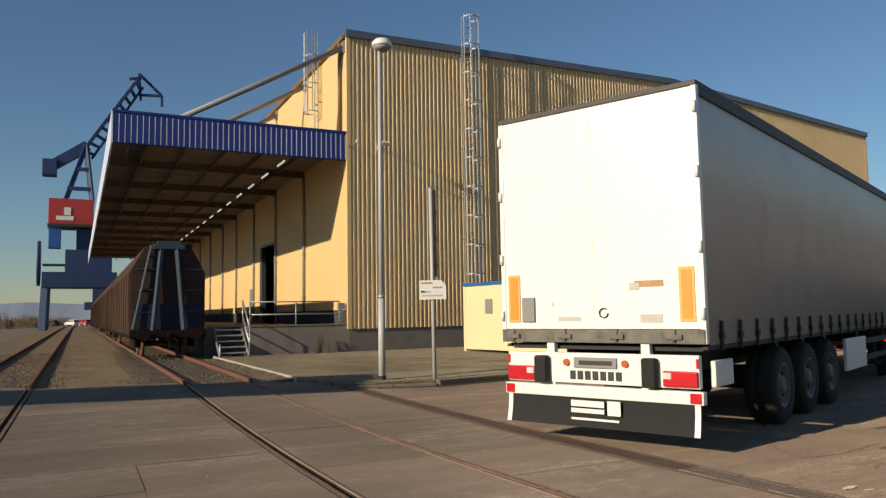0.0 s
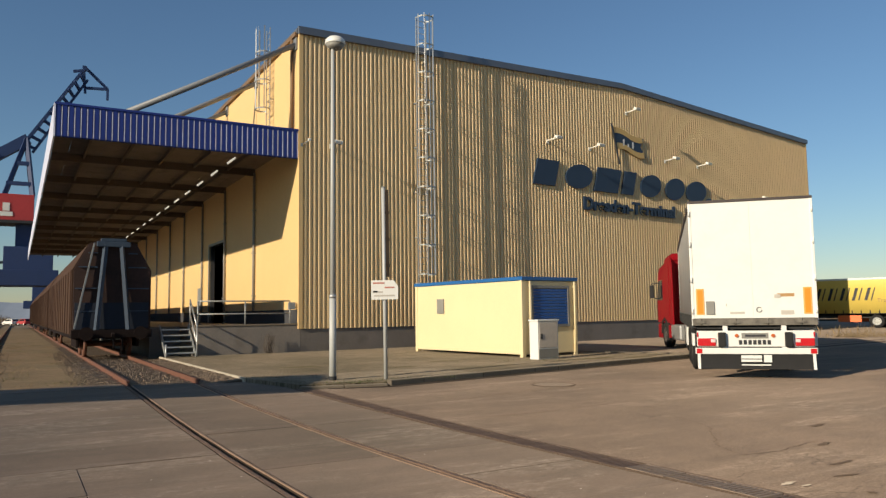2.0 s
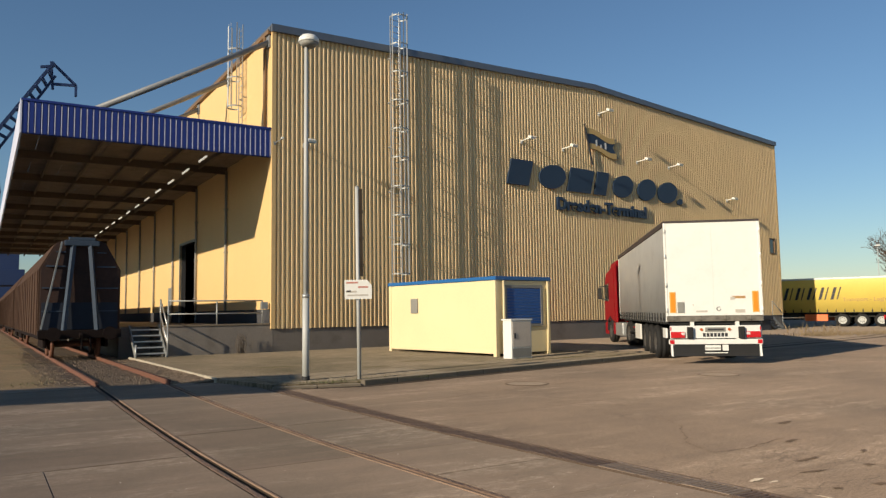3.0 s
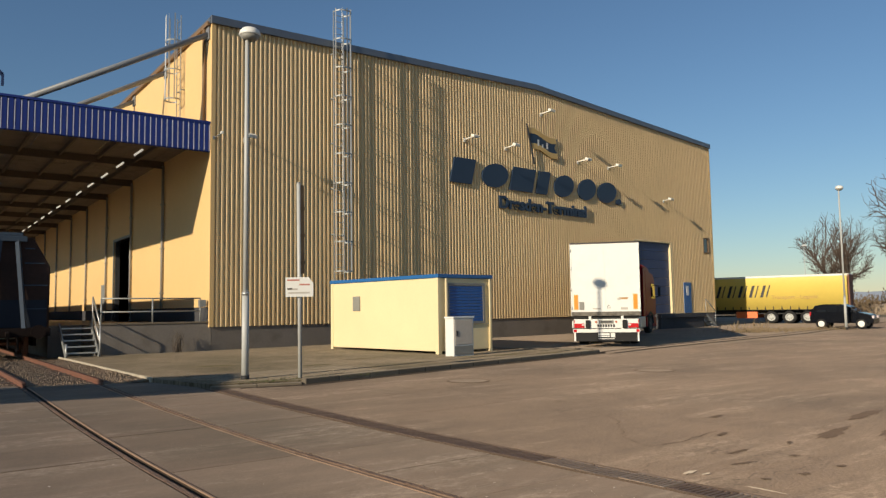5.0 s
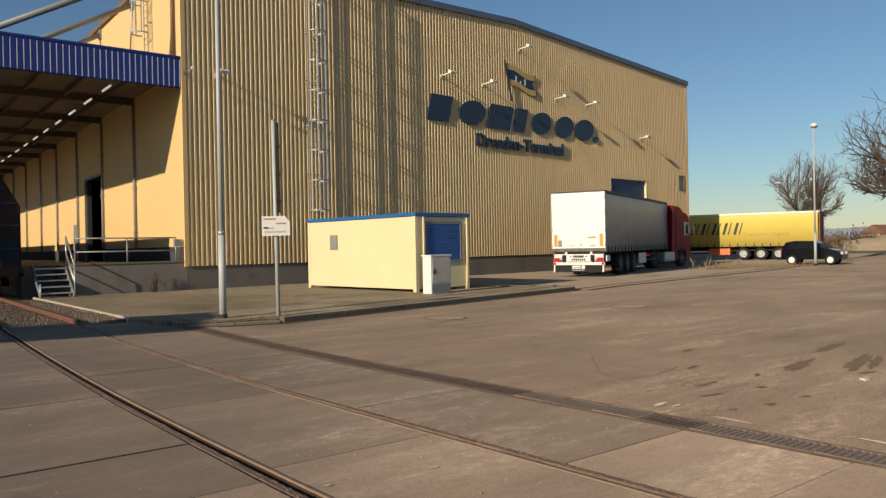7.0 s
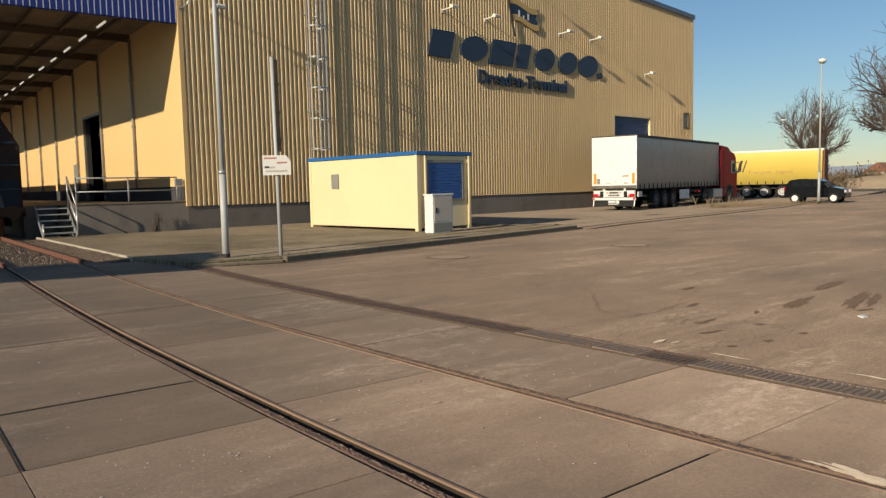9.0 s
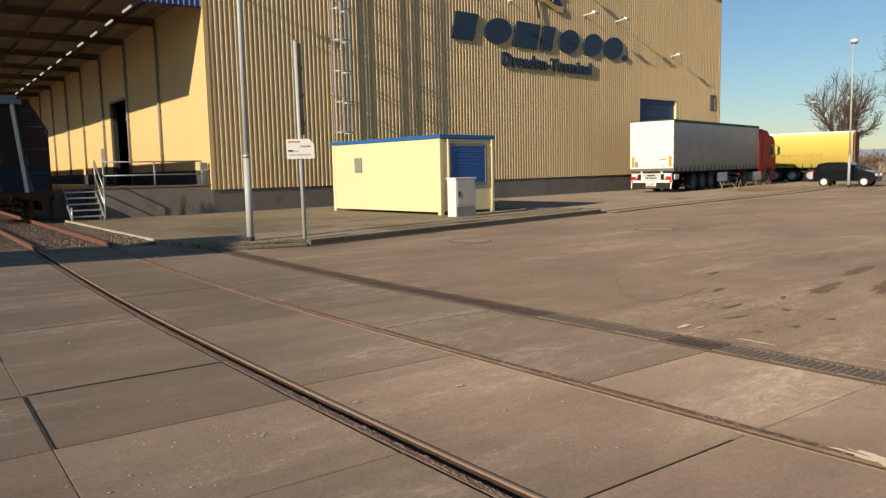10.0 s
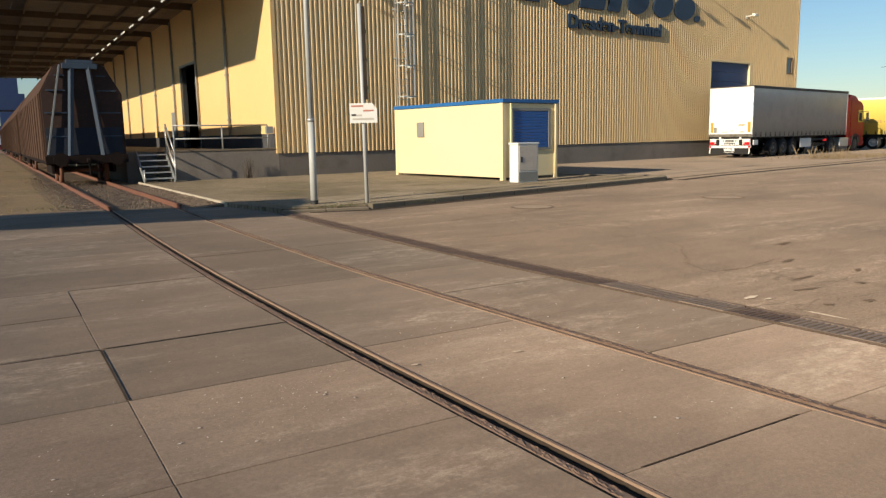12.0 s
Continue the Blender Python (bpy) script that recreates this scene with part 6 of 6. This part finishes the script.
# ---- harbour crane ----
crane = thing("harbour_crane", "blue harbour slewing crane with a red machine house", "crane", pose(-53.9, 110, -0.09, 0, 0, 26) @ Matrix.Diagonal((1, 1, 1.06, 1)))
def cpart(name, boxes, mat, bars=(), w=0.5):
    bm = B()
    for b6 in boxes:
        box(bm, *b6, bevel=0.06)
    for p, q in bars:
        bar(bm, p, q, w, w)
    part(name, bm, mat, crane)
cpart("portal_leg", [], crane_blue, [((-3.6, -3, 0), (-3.4, -2.4, 6)), ((-3.6, 3, 0), (-3.4, 2.4, 6)), ((-3.6, -3, 2.4), (-3.6, 3, 2.4))], 0.9)
cpart("portal_leg", [], crane_blue, [((5.6, -3, 0), (5.2, -2.4, 6)), ((5.6, 3, 0), (5.2, 2.4, 6)), ((5.6, -3, 2.4), (5.6, 3, 2.4))], 0.9)
cpart("portal_beam", [(-3.9, 5.9, -3.2, 3.2, 5.8, 7.9)], crane_blue)
cpart("winch_house", [(-1.0, 5.2, -2.6, 2.6, 7.9, 11.0)], crane_blue)
cpart("slew_column", [(0.4, 2.4, -1.0, 1.0, 11.0, 14.4)], crane_blue)
cpart("machine_house", [(-3.3, 2.6, -2.4, 2.4, 14.5, 18.0)], crane_red)
cpart("house_plate", [(-2.3, 0.0, -2.46, -2.41, 15.0, 15.6), (-1.3, -0.4, -2.46, -2.41, 15.7, 16.8)], white_paint)
cpart("house_floor", [(-3.4, 2.7, -2.5, 2.5, 14.1, 14.5)], print_dark)
cpart("driver_cab", [(-3.2, -1.6, -2.2, 0.0, 11.2, 14.1)], blue_paint)
cpart("cabin_deck", [(-3.9, 0.0, -1.5, 1.5, 8.9, 9.1)], galv_dull)
cpart("mast", [], crane_blue, [((-1.2, -1.4, 18), (1.4, -0.8, 26)), ((-1.2, 1.4, 18), (1.4, 0.8, 26)), ((2.4, -1.4, 18), (1.4, -0.8, 26)), ((2.4, 1.4, 18), (1.4, 0.8, 26)), ((-1.0, -1.3, 19.6), (2.4, -1.3, 19.6)), ((0.3, -1.1, 22.4), (1.9, -1.1, 22.4))], 0.5)
cpart("counter_arm", [], crane_blue, [((1.6, 0, 26.0), (-3.4, 0, 22.6))], 1.4)
cpart("counterweight", [(-4.3, -2.4, -1.3, 1.3, 21.4, 23.6)], crane_blue)
cpart("jib", [], crane_blue, [((1.0, -0.8, 25.2), (8.9, -0.5, 37.2)), ((1.0, 0.8, 25.2), (8.9, 0.5, 37.2)), ((2.2, 0, 24.2), (9.2, 0, 35.4))] + [((1.0 + 0.79 * k, -0.8, 25.2 + 1.2 * k), (2.2 + 0.7 * (k + 0.5), 0, 24.2 + 1.12 * (k + 0.5))) for k in range(10)], 0.35)
cpart("jib_head", [], crane_blue, [((8.6, 0, 37.4), (8.9, 0, 33.4)), ((8.8, 0, 37.2), (12.0, 0, 34.4)), ((12.0, 0, 34.4), (8.8, 0, 34.2)), ((12.0, 0, 34.4), (12.0, 0, 32.8)), ((7.2, 0, 36.4), (9.0, 0, 36.8))], 0.35)
bm = B()
rod(bm, (-4.6, 0, 9.2), (-4.2, 0, 9.2), 3.1, seg=32)
part("cable_reel", bm, crane_blue, crane)
cpart("second_beam", [(2.4, 8.6, 60, 62, 3.4, 5.0), (4.0, 7.6, 59, 62, 5.0, 8.0)], crane_blue)

# unseen girder added beside the tracks behind the viewer, shaped to shade the slabs
girder = thing("portal_girder", "unseen dark blue steel girder, added to shade the slabs", "gantry", pose(-14.25, 5.75, 0, 0, 0, 13.5))
bm = B()
prism(bm, [(-27, 5.3), (0.3, 5.3), (-2.9, 6.9), (-27, 6.9)], 1, -0.6, 0.6)
part("girder_beam", bm, crane_blue, girder)
for x in (-26.2, -13.5):
    bm = B()
    box(bm, x - 0.3, x + 0.3, -0.3, 0.3, -0.09, 5.3, bevel=0.03)
    part("girder_leg", bm, crane_blue, girder)

# ---- concrete slabs of the crossing ----
def slab(x0, x1, y0, y1):
    bm = B()
    z = random.uniform(-0.004, 0.002)
    gl, gr = (0.001 if x0 == -9.08 else 0.005), (0.001 if x1 == -9.08 else 0.005)
    box(bm, x0 + gl, x1 - gr, y0 + 0.006, y1 - 0.006, -0.12, z, bevel=0.006)
    for v in bm.verts:
        v.co.x += bend(v.co.x, v.co.y)
    # Farther slabs get the darker copy, their lower brightness put into the colour.
    part("slab", bm, concrete_far if y0 > (-24.8 if x0 > -6 else -23.5 if x0 > -7.4 else -23.8) else concrete, slab_bed)


def edge_y(x):
    return -10.95 - (x + 4.65) * (2.15 / 6.55)

for x0, x1, step, off in ((-7.345, -6.065, 2.6, 0.0), (-5.915, -4.51, 1.3, 0.0), (-9.08, -7.515, 1.32, 1.03), (-10.515, -9.08, 1.32, 1.03), (-11.965, -10.685, 2.6, 0.6), (-14.6, -12.135, 2.6, 0.2), (-18.2, -14.6, 2.6, 0.9)):
    y = -26.0 + off - (14 if step == 1.3 else 13 if step < 2 else 7) * step
    lim = edge_y((x0 + x1) / 2) + 0.25
    while y < lim - 0.2:
        if x1 == -7.515 and y > -20.3:
            slab(-10.515, x1, y, min(y + step, lim))
        elif x1 != -9.08 or y < -20.3:
            slab(x0, x1, y, min(y + step, lim))
        y += step


for pts, w in (([(-9.08, -22.36), (-9.085, -23.66)], 0.015), ([(-10.45, -22.33), (-9.1, -22.33)], 0.011), ([(-9.06, -22.33), (-7.66, -22.33)], 0.010), ([(-7.2, -26.0), (-6.0, -26.0)], 0.009)):
    strip("joint", pts, w, 0.004, groove, "open dark joint between concrete slabs")

rc = random.Random(31)
vs, fs = [], []
for cx, cy, sx, sy, cnt in ((-8.3, -24.3, 0.5, 0.28, 110), (-6.7, -23.6, 0.35, 0.3, 110), (-8.6, -23.0, 0.6, 0.5, 40), (-6.6, -25.2, 0.4, 0.4, 40), (-5.2, -24.2, 0.35, 0.6, 60), (-9.6, -24.6, 0.4, 0.4, 40), (-8.6, -20.5, 1.0, 1.5, 50), (-5.2, -21.5, 0.4, 1.5, 50)):
    for _ in range(cnt):
        x, y, r = rc.gauss(cx, sx), rc.gauss(cy, sy), 0.002 + 0.008 * rc.random() ** 4
        i = len(vs)
        n = rc.choice((4, 5, 6))
        a0 = rc.uniform(0, 6.3)
        for k in range(n):
            q = r * rc.uniform(0.5, 1.3)
            vs.append((x + q * 1.2 * math.cos(a0 + k * math.tau / n), y + q * math.sin(a0 + k * math.tau / n), 0.0035))
        vs.append((x, y, 0.0035 + r * 0.12))
        fs.extend((i + k, i + (k + 1) % n, i + n) for k in range(n))
me = bpy.data.meshes.new("lime_chips")
me.from_pydata(vs, [], fs)
me.materials.append(lime_crumb)
chips = new("lime_chips", me)
chips.matrix_basis = SITE
tagged(chips, "pale crumbs of lime scattered on the concrete", "crumbs", kind="stuff")

# broken rust and grit along the sunk rails
vs, fs = [], []
for x_, lo, hi, cnt in ((-7.43, -0.066, -0.008, 1100), (-5.99, 0.008, 0.064, 500)):
    for _ in range(cnt):
        y = -28.0 + 17.0 * rc.random() ** 1.5
        x = x_ + rc.uniform(lo, hi) + bend(x_, y)
        r = 0.004 + 0.012 * rc.random() ** 3
        i, n, a0 = len(vs), rc.choice((4, 5, 6)), rc.uniform(0, 6.3)
        for k in range(n):
            q = r * rc.uniform(0.5, 1.3)
            vs.append((x + 0.7 * q * math.cos(a0 + k * math.tau / n), y + 2.6 * q * math.sin(a0 + k * math.tau / n), -0.004))
        vs.append((x, y, r * 0.22))
        fs.extend((i + k, i + (k + 1) % n, i + n) for k in range(n))
me = bpy.data.meshes.new("rust_crumbs")
me.from_pydata(vs, [], fs)
me.materials.append(rail_crumb)
crumbs = new("rust_crumbs", me)
crumbs.matrix_basis = SITE
tagged(crumbs, "flakes of rust and grit along the sunk rails", "crumbs", kind="stuff")


# ---- clinker pavers at the island's corner ----
bm = B()
box(bm, 0.005, 0.295, 0.005, 0.145, -0.05, 0.0, bevel=0.006)
paver_mesh = bpy.data.meshes.new("paver")
bm.to_mesh(paver_mesh)
bm.free()
paver_mesh.materials.append(paver_piece)
for j in range(17):
    for k in range(14):
        x, y = -4.35 + 0.3 * k + 0.15 * (j % 2), -13.25 + 0.15 * j
        if y < -13.1 - (x + 4.4) * 0.27 or y > -10.95:
            continue
        share("paver", paver_mesh, island, pose(x, y, 0.094 + random.uniform(-0.003, 0.003), random.uniform(-0.5, 0.5), random.uniform(-0.5, 0.5), random.uniform(-0.6, 0.6)))


# ---- what moves ----
RUN = [  # seconds, rear of the trailer x, y, its heading, the tractor's heading
    (0.0, 1.79, 8.57, -40.3, -30.0), (0.5, 3.58, 10.30, -36.5, -24.0), (1.0, 5.27, 12.12, -31.5, -18.0), (1.5, 6.75, 14.01, -25.5, -12.0), (2.0, 7.96, 15.91, -20.5, -8.0),
    (2.5, 8.90, 17.83, -16.6, -6.0), (3.0, 9.61, 19.72, -14.0, -7.0), (3.5, 10.12, 21.56, -13.5, -12.0), (4.0, 10.52, 23.36, -16.0, -20.0), (4.5, 10.85, 25.09, -20.0, -33.0),
    (5.0, 11.20, 26.74, -24.5, -40.0), (5.5, 11.60, 28.31, -28.6, -45.0), (6.0, 12.10, 29.81, -33.0, -49.0), (6.5, 12.73, 31.22, -37.0, -52.0), (7.0, 13.48, 32.57, -40.6, -54.5),
    (7.5, 14.36, 33.84, -43.6, -57.0), (8.0, 15.32, 35.05, -46.2, -57.5), (8.5, 16.32, 36.19, -48.2, -57.0), (9.0, 17.32, 37.27, -49.6, -56.0), (9.5, 18.20, 38.15, -50.6, -56.0),
    (10.0, 18.85, 38.95, -51.4, -56.0), (10.5, 19.40, 39.65, -52.1, -56.0), (11.0, 19.85, 40.20, -52.7, -56.0), (11.5, 20.15, 40.65, -53.1, -56.0), (12.0, 20.35, 41.00, -53.5, -56.0)]


def motions():
    rows, rows_t = [], []
    for t, x, y, h, ht in RUN:
        m = pose(x, y, 0, 0, 0, h)
        pin = m @ Vector((0, 12.0, 0))
        rows.append((t, m))
        rows_t.append((t, pose(pin.x, pin.y, 0, 0, 0, ht)))
    walk(trailer, rows)
    walk(tractor, rows_t)
    ts = [r[0] for r in RUN]
    fine = [k * 0.1 for k in range(121)]
    xs, ys = np.interp(fine, ts, [r[1] for r in RUN]), np.interp(fine, ts, [r[2] for r in RUN])
    run = np.concatenate([[0], np.cumsum(np.hypot(np.diff(xs), np.diff(ys)))])
    for w in trailer_wheels + tractor_wheels:
        p = w.matrix_basis.translation.copy()
        walk(w, [(t, pose(p.x, p.y, p.z, -math.degrees(d / 0.52))) for t, d in zip(fine, run)])


motions()
